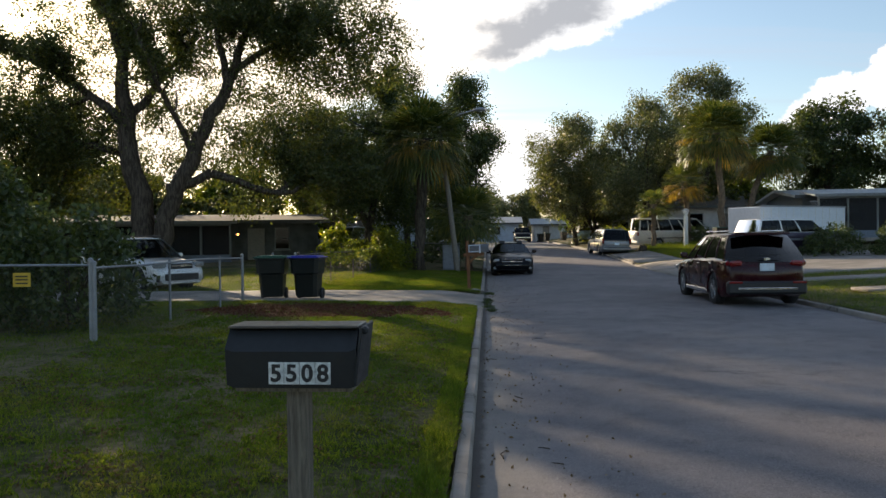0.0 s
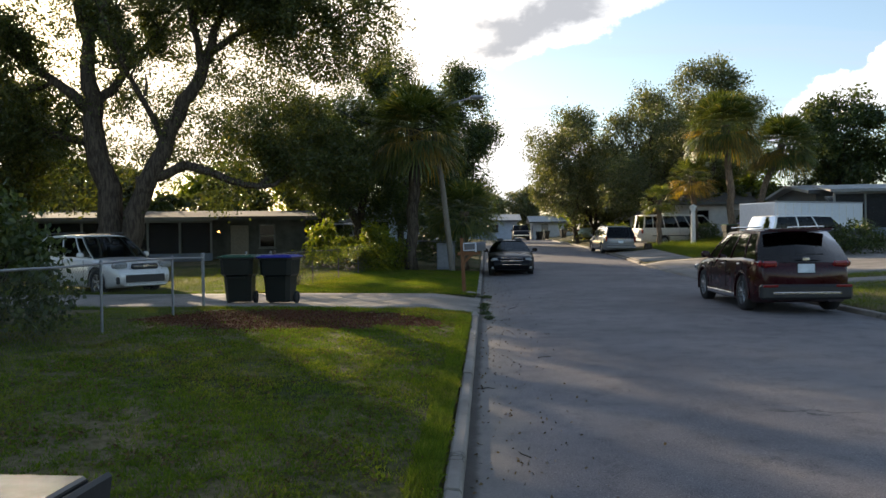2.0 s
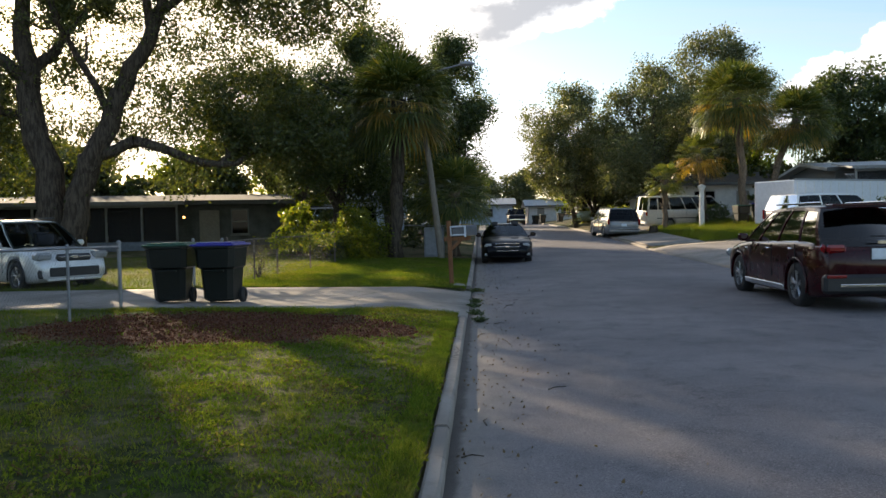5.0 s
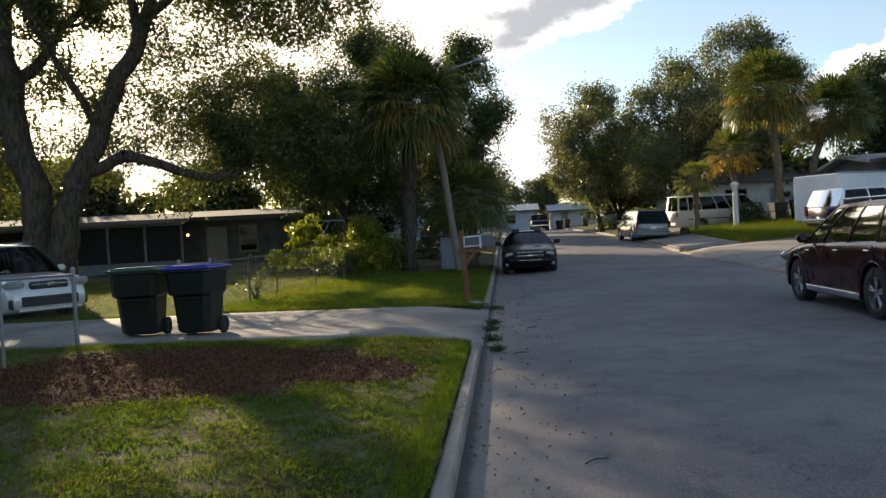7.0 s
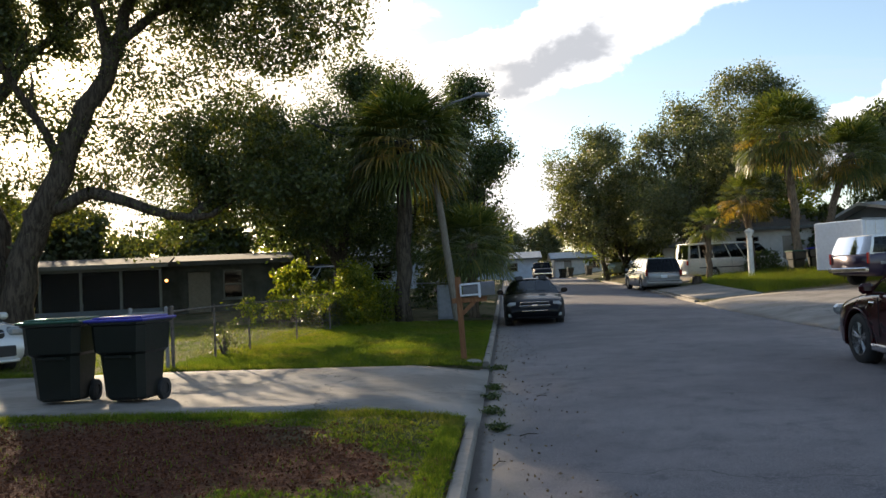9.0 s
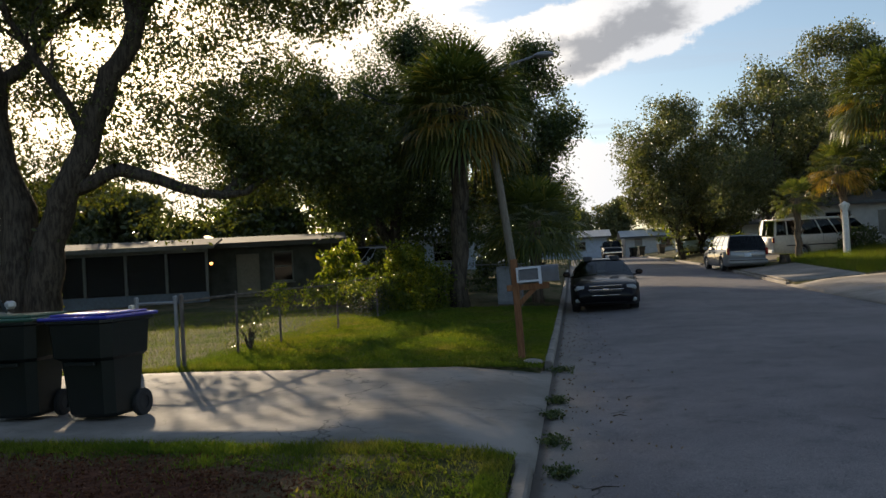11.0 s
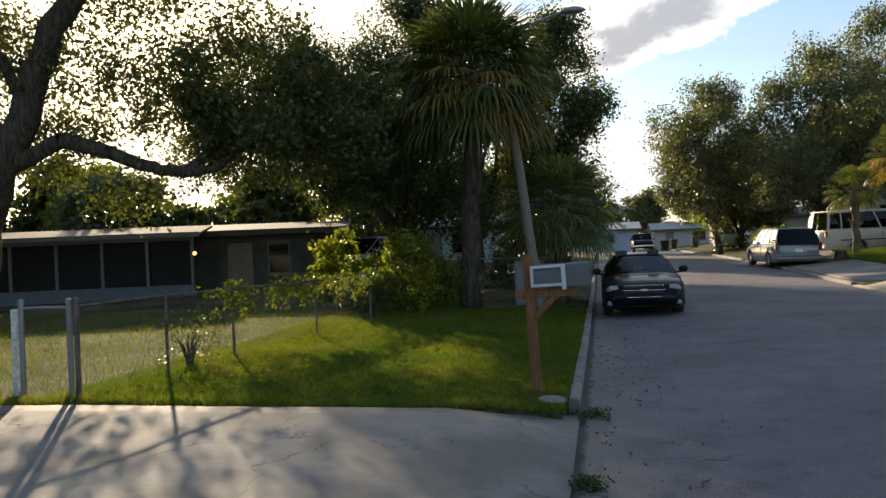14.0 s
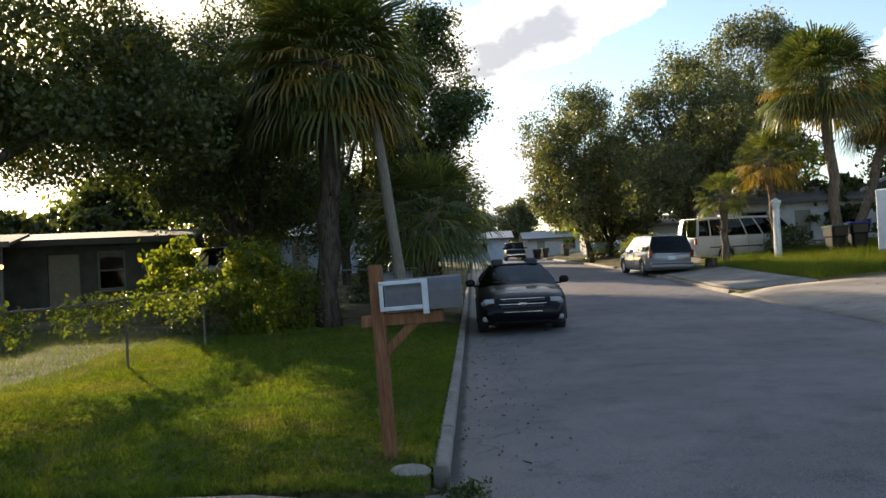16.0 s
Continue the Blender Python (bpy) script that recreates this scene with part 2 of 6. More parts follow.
def make_concrete(name="concrete", tone=1.0):
    m = Tree(name)
    c = m.mix(m.ramp(m.noise(0.9, 6), 0.35, 0.65), (0.21 * tone, 0.185 * tone, 0.16 * tone), (0.32 * tone, 0.285 * tone, 0.25 * tone))
    c = m.mix(m.ramp(m.noise(5, 7, 0.7), 0.5, 0.75, 0, 0.6), c, (0.15 * tone, 0.13 * tone, 0.11 * tone))
    c = m.mix(m.ramp(m.noise(90, 3), 0.5, 0.8, 0, 0.35), c, (0.16, 0.15, 0.135))
    w = m.t.nodes.new("ShaderNodeTexVoronoi")
    w.feature = "DISTANCE_TO_EDGE"
    w.inputs["Scale"].default_value = 0.45
    add = m.t.nodes.new("ShaderNodeVectorMath")
    add.operation = "ADD"
    nz = m.t.nodes.new("ShaderNodeTexNoise")
    nz.inputs["Scale"].default_value, nz.inputs["Detail"].default_value = 1.8, 6
    m.t.links.new(m.co, nz.inputs[0])
    m.t.links.new(m.co, add.inputs[0])
    m.t.links.new(nz.outputs[1], add.inputs[1])
    m.t.links.new(add.outputs[0], w.inputs[0])
    crack = m.math("MULTIPLY", m.ramp(w.outputs[0], 0.0, 0.007, 1, 0), m.ramp(m.noise(0.5), 0.45, 0.55))
    c = m.mix(m.math("MULTIPLY", crack, 0.8), c, (0.05, 0.045, 0.035))
    m.set(c, 0.85, spec=0.3)
    m.bump(m.math("ADD", m.noise(60, 5), m.noise(6, 5)), 0.35, 0.004)
    return m.mat


def make_soil():
    m = Tree("lawn_soil")
    big = m.noise(0.55, 6, 0.62)
    green = m.mix(m.ramp(m.noise(9, 5), 0.3, 0.7), (0.030, 0.042, 0.012), (0.085, 0.095, 0.030))
    dry = m.mix(m.ramp(m.noise(14, 5), 0.3, 0.7), (0.12, 0.10, 0.05), (0.21, 0.175, 0.10))
    c = m.mix(m.ramp(m.math("ADD", big, m.math("MULTIPLY", m.noise(3.5, 6, 0.7), 0.5)), 0.62, 0.82), green, dry)
    sep = m.t.nodes.new("ShaderNodeSeparateXYZ")
    m.t.links.new(m.co, sep.inputs[0])

    def patch(x, y, rx, ry):
        q = m.math("ADD", m.math("POWER", m.math("ABSOLUTE", m.math("DIVIDE", m.math("SUBTRACT", sep.outputs[0], x), rx)), 2.0),
                   m.math("POWER", m.math("ABSOLUTE", m.math("DIVIDE", m.math("SUBTRACT", sep.outputs[1], y), ry)), 2.0))
        return m.ramp(m.math("ADD", q, m.math("MULTIPLY", m.noise(1.8, 7, 0.7), 1.7)), 1.15, 2.0, 1.0, 0.0)

    dirt = m.mix(m.ramp(m.noise(20, 6), 0.35, 0.65), (0.070, 0.028, 0.017), (0.165, 0.070, 0.042))
    c = m.mix(patch(-3.4, 14.4, 2.7, 2.1), c, dirt)
    c = m.mix(patch(-1.35, 14.2, 0.95, 1.0), c, dirt)
    c = m.mix(patch(-4.9, 27.5, 0.9, 5.5), c, (0.22, 0.155, 0.095))
    m.set(c, 0.95, spec=0.1)
    m.bump(m.math("ADD", m.noise(30, 6, 0.7), m.noise(110, 3)), 0.8, 0.03)
    return m.mat


def make_bark(name, a, b, sc=1.0):
    m = Tree(name)
    n = m.noise(14 * sc, 7, 0.7, (1, 1, 0.18))
    m.set(m.mix(m.ramp(n, 0.35, 0.65), a, b), 0.93, spec=0.15)
    m.bump(n, 1.0, 0.05)
    return m.mat


def make_wood(name, a, b):
    m = Tree(name)
    n = m.noise(9, 6, 0.65, (6, 6, 0.5), 0.6)
    m.set(m.mix(m.ramp(n, 0.3, 0.7), a, b), 0.8, spec=0.25)
    m.bump(m.noise(30, 5, 0.6, (6, 6, 0.4)), 0.6, 0.004)
    return m.mat


def make_flake(name, color, rough=0.28, metal=0.35, coat=1.0, spec=0.3):
    m = Tree(name)
    dust = m.ramp(m.noise(3, 6), 0.45, 0.8, 0, 0.012)
    m.set(m.mix(dust, color, (0.25, 0.23, 0.2)), m.ramp(m.noise(5), 0.3, 0.7, rough, rough + 0.08), metal, coat, spec)
    m.b.inputs["Coat Roughness"].default_value = 0.06
    m.b.inputs["Coat IOR"].default_value = 1.4
    return m.mat


ASPHALT, CONCRETE, KERB, SOIL = make_asphalt(), make_concrete(), make_concrete("kerb_concrete", 1.0), make_soil()
BARK = make_bark("oak_bark", (0.035, 0.028, 0.022), (0.11, 0.09, 0.07))
PALM_BARK = make_bark("palm_bark", (0.10, 0.075, 0.055), (0.24, 0.18, 0.13), 1.4)
OAK_LEAF = leaf_mat("oak_leaf", (0.034, 0.048, 0.014), (0.080, 0.095, 0.028), (0.15, 0.13, 0.04), 0.3)
DARK_LEAF = leaf_mat("dark_leaf", (0.030, 0.050, 0.018), (0.070, 0.095, 0.034), (0.12, 0.13, 0.04), 0.3)
GREY_LEAF = leaf_mat("greyish_leaf", (0.060, 0.074, 0.034), (0.135, 0.15, 0.078), (0.24, 0.22, 0.12), 0.3)
PALM_LEAF = leaf_mat("palm_leaf", (0.045, 0.066, 0.020), (0.11, 0.13, 0.042), (0.24, 0.20, 0.06))
PALM_GOLD = leaf_mat("palm_gold", (0.13, 0.11, 0.03), (0.26, 0.17, 0.04), (0.34, 0.22, 0.07))
PALM_DEAD = leaf_mat("palm_dead", (0.08, 0.055, 0.035), (0.18, 0.125, 0.08), (0.26, 0.19, 0.13), 0.15)
BRIGHT_LEAF = leaf_mat("bright_leaf", (0.055, 0.085, 0.012), (0.14, 0.17, 0.025), (0.24, 0.22, 0.03), 0.5)
GRASS = leaf_mat("grass_blade", (0.065, 0.100, 0.012), (0.16, 0.20, 0.028), (0.23, 0.20, 0.06), 0.4, True, 0.8, 0.1)
MULCH = leaf_mat("bark_mulch", (0.060, 0.024, 0.014), (0.17, 0.072, 0.040), (0.25, 0.14, 0.09), 0.02, False, 0.9, 0.05)
CLIPPINGS = leaf_mat("dry_clippings", (0.09, 0.06, 0.03), (0.18, 0.125, 0.07), (0.24, 0.18, 0.11), 0.1, False, 0.9, 0.05)
GALV = plain("galvanised", (0.27, 0.28, 0.30), 0.5, 0.6)
WIRE = plain("old_wire", (0.10, 0.095, 0.085), 0.7, 0.3)
RUSTY = plain("rusty_steel", (0.14, 0.115, 0.10), 0.7, 0.4, vary=0.4)
RUBBER = plain("rubber", (0.02, 0.02, 0.021), 0.75)
BLACKP = plain("black_plastic", (0.018, 0.018, 0.02), 0.5)
BIN = plain("bin_plastic", (0.006, 0.009, 0.008), 0.38, bump=0.002)
BIN_GREEN = plain("green_lid", (0.02, 0.085, 0.05), 0.4)
BIN_BLUE = plain("blue_lid", (0.02, 0.025, 0.30), 0.38)
CHROME = plain("chrome", (0.7, 0.71, 0.72), 0.15, 1.0)
ALLOY = plain("alloy", (0.45, 0.46, 0.47), 0.3, 0.9)
GLASS = glass_mat("tinted_glass", (0.6, 0.7, 0.75), 0.16)
GLASS_L = glass_mat("clear_glass", (0.7, 0.85, 0.85), 0.3)
RED_LAMP = plain("red_lamp", (0.20, 0.006, 0.008), 0.15, coat=1.0)
CLEAR_LAMP = plain("clear_lamp", (0.27, 0.28, 0.28), 0.12, coat=1.0)
WHITE = plain("white_paint", (0.72, 0.72, 0.70), 0.5)
PLATE = plain("plate_white", (0.62, 0.68, 0.74), 0.5)
SEAT = plain("seat_cloth", (0.05, 0.05, 0.055), 0.9)
P_MAROON = make_flake("maroon_paint", (0.030, 0.001, 0.0025), 0.25, 0.0, 0.7, 0.15)
P_BLACK = make_flake("black_paint", (0.003, 0.003, 0.005), 0.4, 0.0, 0.35, 0.1)
P_SILVER = make_flake("silver_paint", (0.27, 0.28, 0.29))
P_WHITE = make_flake("white_car_paint", (0.68, 0.68, 0.67))
P_CREAM = plain("cream_van_paint", (0.62, 0.58, 0.50), 0.4, coat=0.4)
P_NAVY = make_flake("navy_paint", (0.03, 0.018, 0.04))
P_GREEN = make_flake("pale_green_paint", (0.33, 0.40, 0.33))



# mesh helpers
def mesh_ob(name, bm, mat, smooth=False):
    me = bpy.data.meshes.new(name)
    bm.normal_update()
    bm.to_mesh(me)
    bm.free()
    for mm in mat if isinstance(mat, (list, tuple)) else [mat]:
        me.materials.append(mm)
    if smooth:
        me.shade_smooth()
    return new(name, me)


def part(name, bm, mat, parent, label="", smooth=False):
    ob = mesh_ob(name, bm, mat, smooth)
    ob.parent = parent
    return tagged(ob, label)


def thing(name, m, label, category, group=""):
    ob = new(name)
    ob.matrix_basis = m
    return tagged(ob, label, category, group)


def rbox(bm, c, s, b=0.01, m=None):
    """A box of size s round c with chamfered edges."""
    h = [v / 2 for v in s]
    b = min(b, *(v * 0.9 for v in h))
    vs = {}
    for sx in (-1, 1):
        for sy in (-1, 1):
            for sz in (-1, 1):
                for a in range(3):
                    p = [sx * (h[0] - b), sy * (h[1] - b), sz * (h[2] - b)]
                    p[a] = (sx, sy, sz)[a] * h[a]
                    v = Vector((p[0] + c[0], p[1] + c[1], p[2] + c[2]))
                    vs[sx, sy, sz, a] = bm.verts.new(m @ v if m else v)
    for a in range(3):
        o1, o2 = [i for i in range(3) if i != a]
        for sg in (-1, 1):
            loop = []
            for p, q in ((-1, -1), (1, -1), (1, 1), (-1, 1)):
                k = [0, 0, 0]
                k[a], k[o1], k[o2] = sg, p, q
                loop.append(vs[(*k, a)])
            flip = (sg == 1) == (a == 1)
            bm.faces.new(loop[::-1] if flip else loop)
        for p in (-1, 1):
            for q in (-1, 1):
                k0, k1 = [0, 0, 0], [0, 0, 0]
                k0[a], k1[a] = -1, 1
                k0[o1] = k1[o1] = p
                k0[o2] = k1[o2] = q
                loop = [vs[(*k0, o1)], vs[(*k1, o1)], vs[(*k1, o2)], vs[(*k0, o2)]]
                flip = (p * q == 1) == (a == 1)
                bm.faces.new(loop[::-1] if flip else loop)
    for sx in (-1, 1):
        for sy in (-1, 1):
            for sz in (-1, 1):
                loop = [vs[sx, sy, sz, a] for a in range(3)]
                bm.faces.new(loop if sx * sy * sz > 0 else loop[::-1])
    return bm


def box(c, s, b=0.01, m=None):
    return rbox(bmesh.new(), c, s, b, m)


def tube(bm, pts, radii, n=8, caps=True):
    pts = [Vector(p) for p in pts]
    if isinstance(radii, (int, float)):
        radii = [radii] * len(pts)
    rings = []
    side = None
    for i, p in enumerate(pts):
        d = (pts[min(i + 1, len(pts) - 1)] - pts[max(i - 1, 0)]).normalized()
        if side is None:
            side = d.orthogonal().normalized()
        side = (side - d * side.dot(d)).normalized()
        up = d.cross(side)
        rings.append([bm.verts.new(p + (side * math.cos(2 * math.pi * k / n) + up * math.sin(2 * math.pi * k / n)) * radii[i]) for k in range(n)])
    for a, b in zip(rings, rings[1:]):
        for k in range(n):
            bm.faces.new((a[k], a[(k + 1) % n], b[(k + 1) % n], b[k]))
    if caps:
        bm.faces.new(rings[0][::-1])
        bm.faces.new(rings[-1])
    return bm


def lathe(bm, prof, n=24, axis="z", m=None):
    """Turns (radius, height) points round an axis."""
    rings = []
    for r, h in prof:
        ring = []
        for k in range(n):
            a = 2 * math.pi * k / n
            v = Vector((r * math.cos(a), r * math.sin(a), h))
            if axis == "x":
                v = Vector((h, v.x, v.y))
            ring.append(bm.verts.new(m @ v if m else v))
        rings.append(ring)
    for a, b in zip(rings, rings[1:]):
        for k in range(n):
            bm.faces.new((a[k], a[(k + 1) % n], b[(k + 1) % n], b[k]))
    return bm


def grid_mesh(name, verts, faces, mat, smooth=True):
    me = bpy.data.meshes.new(name)
    me.from_pydata(verts, [], faces)
    me.materials.append(mat)
    if smooth:
        me.shade_smooth()
    return new(name, me)


# the lie of the land
KX, KZ = [-60, 15, 22, 30, 36, 42, 48, 60, 90, 200], [0, 0, 0.02, 0.04, 0.11, 0.24, 0.40, 0.66, 0.95, 1.2]
W = 7.5


def base(y):
    return sum(float(np.interp(y + d, KX, KZ)) for d in (-3, -1.5, 0, 1.5, 3)) / 5


def road_z(x, y):
    return base(y) + 0.07 * max(0.0, 1 - ((x - W / 2) / (W / 2)) ** 2) + 0.03 * x / W


def lump(x, y):
    return 0.03 * noise.noise(Vector((x * 0.5, y * 0.5, 0))) + 0.012 * noise.noise(Vector((x * 2.5, y * 2.5, 5)))


DRIVES = [(16.6, 21.3, -40, 0), (26.4, 39.0, W, 30), (51.5, 57.5, W, 30)]


def verge_z(x, y, bumpy=True):
    b = base(y)
    if x <= 0:
        d = -x
        z = b + 0.10 + (0.11 * min(d, 1.0) + 0.025 * min(max(d - 1, 0), 4)) * float(np.interp(y, [14, 19], [1, 0.45])) + 0.3 * float(np.interp(y, [26, 38], [0, 1])) * min(d / 10, 1)
        drive = 16.75 < y < 21.2
    else:
        d = x - W
        rise = float(np.interp(y, [22, 36, 50], [0.04, 0.05, 0.09]))
        z = b + 0.13 + rise * min(d, 9)
        drive = any(a + 0.1 < y < c - 0.1 for a, c, *_ in DRIVES[1:])
    if drive:
        z -= 0.02 + (0.10 * max(0, 1 - d / 1.2))
    elif bumpy:
        z += lump(x, y) * min(d / 0.6, 1)
    return z


def ground_z(x, y):
    if 0 < x < W:
        return road_z(x, y)
    return verge_z(x, y)


def drive_z(x, y):
    d = -x if x <= 0 else x - W
    v = verge_z(x, y) + (0.04 if d > 0 else 0)
    return v


def sheet(xs, ys, f):
    verts = [(x, y, f(x, y)) for y in ys for x in xs]
    n = len(xs)
    faces = [(j * n + i, j * n + i + 1, (j + 1) * n + i + 1, (j + 1) * n + i) for j in range(len(ys) - 1) for i in range(n - 1)]
    return verts, faces


def on_drive(x, y):
    return (16.7 < y < 21.3) if x < 0 else any(a < y < c for a, c, *_ in DRIVES[1:]) or 22.9 < y < 24.2 or (18.6 < y < 19.9 and x > W + 2)


def build_ground():
    xs = [-900, -300, -120, -60, -40, -30] + list(np.arange(-25, -6, 0.8)) + list(np.arange(-6, -0.35, 0.25)) + [-0.3, -0.155, -0.148, 0.0, 0.08]
    xs += [1.5, 3.5, 5.5, W - 0.07, W, W + 0.148, W + 0.155, W + 0.45] + list(np.arange(8, 26, 0.8)) + [30, 40, 60, 120, 300, 900]
    ys = [-300, -60, -20, -8, -4] + list(np.arange(-2, 36, 0.3)) + list(np.arange(36, 70, 1.0)) + [75, 85, 100, 130, 180, 300, 600, 1200]

    def f(x, y):
        x, y = float(x), float(y)
        if 0.05 < x < W - 0.05:
            return base(y) - 0.12
        d = -x if x <= 0 else x - W
        hid = 0.16 if d < 0.149 else 0.0
        if on_drive(x, y):
            hid += 0.09
        return verge_z(x, y) - hid

    v, fc = sheet(xs, ys, f)
    g = grid_mesh("ground", v, fc, SOIL)
    tagged(g, "patchy lawn and bare soil beside the street", "ground", kind="structure")
    xs = list(np.linspace(-0.02, W + 0.02, 15))
    ys = [-80, -40, -20] + list(np.arange(-10, 60, 1.5)) + [70, 85, 100, 130, 170, 220]
    v, fc = sheet(xs, ys, lambda x, y: road_z(float(x), float(y)))
    r = grid_mesh("road", v, fc, ASPHALT)
    tagged(r, "worn grey asphalt street with sandy gutters", "road", kind="structure")


def slab(name, x0, x1, y0, y1, mat, label, flare=0.0, lift=0.0):
    """A driveway slab laid on the ground, with a ragged flared apron at the kerb."""
    left = x1 < 0
    xs, ys = np.linspace(x0, x1, max(3, int(abs(x1 - x0) / 0.3))), np.linspace(0, 1, 14)
    verts = []
    for v in ys:
        for x in xs:
            x = float(x)
            d = -x if left else x - W
            fl = flare * max(0, 1 - max(d, 0) / 0.9) ** 2
            jag = 0.05 * noise.noise(Vector((x * 2, float(v) * 9, 3)))
            y = y0 - fl + (y1 - y0 + 2 * fl) * float(v) + jag * (1 if v in (0, 1) else 0)
            zz = verge_z(x, min(max(y, y0 + 0.3), y1 - 0.3)) + 0.045
            if d < 0.35:
                t = max(0, (0.35 - d) / 0.5)
                zz = zz * (1 - t) + (road_z(min(max(x, 0.05), W - 0.05), y) + 0.02) * t
            verts.append((x, y, zz + lift))
    n = len(xs)
    faces = [(j * n + i, j * n + i + 1, (j + 1) * n + i + 1, (j + 1) * n + i) for j in range(len(ys) - 1) for i in range(n - 1)]
    ob = grid_mesh(name, verts, faces, mat)
    ob.modifiers.new("thick", "SOLIDIFY").thickness = 0.12 if x0 < x1 else -0.12
    return tagged(ob, label, "driveway", kind="structure")


def kerb(y0, y1, x, sgn, seg=1.5):
    y = y0
    rnd = random.Random(int(y0 * 10) + sgn)
    top = tagged(new("kerb"), "weathered concrete kerb along the street", "kerb", kind="structure")
    while y < y1 - 0.1:
        y2 = min(y + seg * rnd.uniform(0.8, 1.2), y1)
        bm = bmesh.new()
        j = rnd.uniform(-0.008, 0.008)
        rb = []
        w = 0.125
        for k in range(5):
            yy = y + 0.006 + (y2 - y - 0.012) * k / 4
            z = base(yy) + j + 0.03 * (x > 1)
            e = 0.006 * noise.noise(Vector((x, yy * 5, 2)))
            prof = [(0, -0.15), (0.012, 0.085), (0.03, 0.108 + e), (w - 0.02, 0.112), (w, 0.10), (w, -0.15)]
            rb.append([bm.verts.new((x - sgn * (px + e), yy, z + pz)) for px, pz in prof])
        for a, b in zip(rb, rb[1:]):
            for k in range(5):
                f = (a[k], a[k + 1], b[k + 1], b[k])
                bm.faces.new(f if sgn < 0 else f[::-1])
        bm.faces.new(rb[0] if sgn > 0 else rb[0][::-1])
        bm.faces.new(rb[-1][::-1] if sgn > 0 else rb[-1])
        part("kerbstone", bm, KERB, top)
        y = y2


# leaves and trees
def leaves(name, centres, size, mat, parent=None, seed=1, spread=0.0, k=1, aspect=0.55):
    """Small bent leaves round the centres, in one mesh: k of them at each."""
    rs = np.random.RandomState(seed)
    c = np.repeat(np.asarray(centres, dtype=float), k, axis=0)
    n = len(c)
    c = c + rs.normal(0, spread, (n, 3)) if spread else c
    d = rs.normal(size=(n, 3))
    d[:, 2] -= 0.3
    d /= np.linalg.norm(d, axis=1)[:, None]
    e = np.cross(d, rs.normal(size=(n, 3)))
    e /= np.linalg.norm(e, axis=1)[:, None]
    nn = np.cross(d, e)
    s = (size * rs.uniform(0.6, 1.35, n))[:, None]
    p0 = c - d * s * 0.5
    p2 = c + d * s * 0.5
    p1 = c + e * s * aspect * 0.5 + nn * s * 0.12
    p3 = c - e * s * aspect * 0.5 + nn * s * 0.12
    v = np.stack([p0, p1, p2, p3], 1).reshape(-1, 3)
    me = bpy.data.meshes.new(name)
    me.vertices.add(4 * n)
    me.vertices.foreach_set("co", v.ravel())
    me.loops.add(4 * n)
    me.loops.foreach_set("vertex_index", np.arange(4 * n, dtype=np.int32))
    me.polygons.add(n)
    me.polygons.foreach_set("loop_start", np.arange(0, 4 * n, 4, dtype=np.int32))
    me.update(calc_edges=True)
    me.materials.append(mat)
    ob = new(name, me)
    ob.parent = parent
    return ob


def curve_pts(a, b, rnd, sag=0.0, wob=0.12, n=6):
    a, b = Vector(a), Vector(b)
    L = (b - a).length
    out = [a]
    for i in range(1, n):
        t = i / n
        p = a.lerp(b, t) + Vector((rnd.uniform(-1, 1), rnd.uniform(-1, 1), rnd.uniform(-1, 1))) * wob * L / n
        p.z += sag * math.sin(math.pi * t)
        out.append(p)
    return out + [b]


def grow(bm, start, end, r0, r1, rnd, depth, tips, wood=0):
    pts = curve_pts(start, end, rnd, sag=rnd.uniform(-0.05, 0.08) * (Vector(end) - Vector(start)).length, wob=0.16 if r0 > 0.1 else 0.45)
    n = len(pts)
    tube(bm, pts, [r0 + (r1 - r0) * i / (n - 1) for i in range(n)], 8 if r0 > 0.06 else 5, caps=False)
    L = (Vector(end) - Vector(start)).length
    if depth <= 0:
        tips += [p for p in pts[1:]]
        return
    for i in range(2, n):
        for _ in range(2 if i < n - 1 else 3):
            d = (pts[i] - pts[i - 1]).normalized()
            q = Vector((rnd.gauss(0, 1), rnd.gauss(0, 1), rnd.gauss(0.15, 0.8))).normalized()
            q = (d * 0.7 + q).normalized()
            l2 = min(L * rnd.uniform(0.35, 0.6), rnd.uniform(1.0, 1.7))
            rr = max((r0 + (r1 - r0) * i / (n - 1)) * 0.55, 0.008)
            grow(bm, pts[i], pts[i] + q * l2, rr, rr * 0.35, rnd, depth - 1, tips)


def oak(name, x, y, height, limbs, seed, leaf, leaf_size, k, label, trunk_r=0.3, spread=0.35, depth=2, cat="tree", blobs=()):
    """limbs: lists of (start, end, r0, r1) in world metres; blobs: ((centre), (radii), tips) fill the crown out."""
    rnd = random.Random(seed)
    z = ground_z(x, y)
    t = thing(name, pose(x, y, z - 0.05), label, cat)
    o = Vector((x, y, z - 0.05))
    bm = bmesh.new()
    tips = []
    for a, b, r0, r1, dp in limbs:
        grow(bm, Vector(a) - o, Vector(b) - o, r0, r1, rnd, dp, tips)
    for c, r, n in blobs:
        for _ in range(n):
            q = Vector((rnd.gauss(0, 1), rnd.gauss(0, 1), rnd.gauss(0, 1))).normalized() * rnd.uniform(0.35, 1.0) ** 0.6
            tips.append(Vector((c[0] + q.x * r[0], c[1] + q.y * r[1], c[2] + q.z * r[2])) - o)
    part("trunk", bm, BARK, t, smooth=True)
    leaves("crown", [tuple(p) for p in tips], leaf_size, leaf, t, seed, spread, k)
    return t


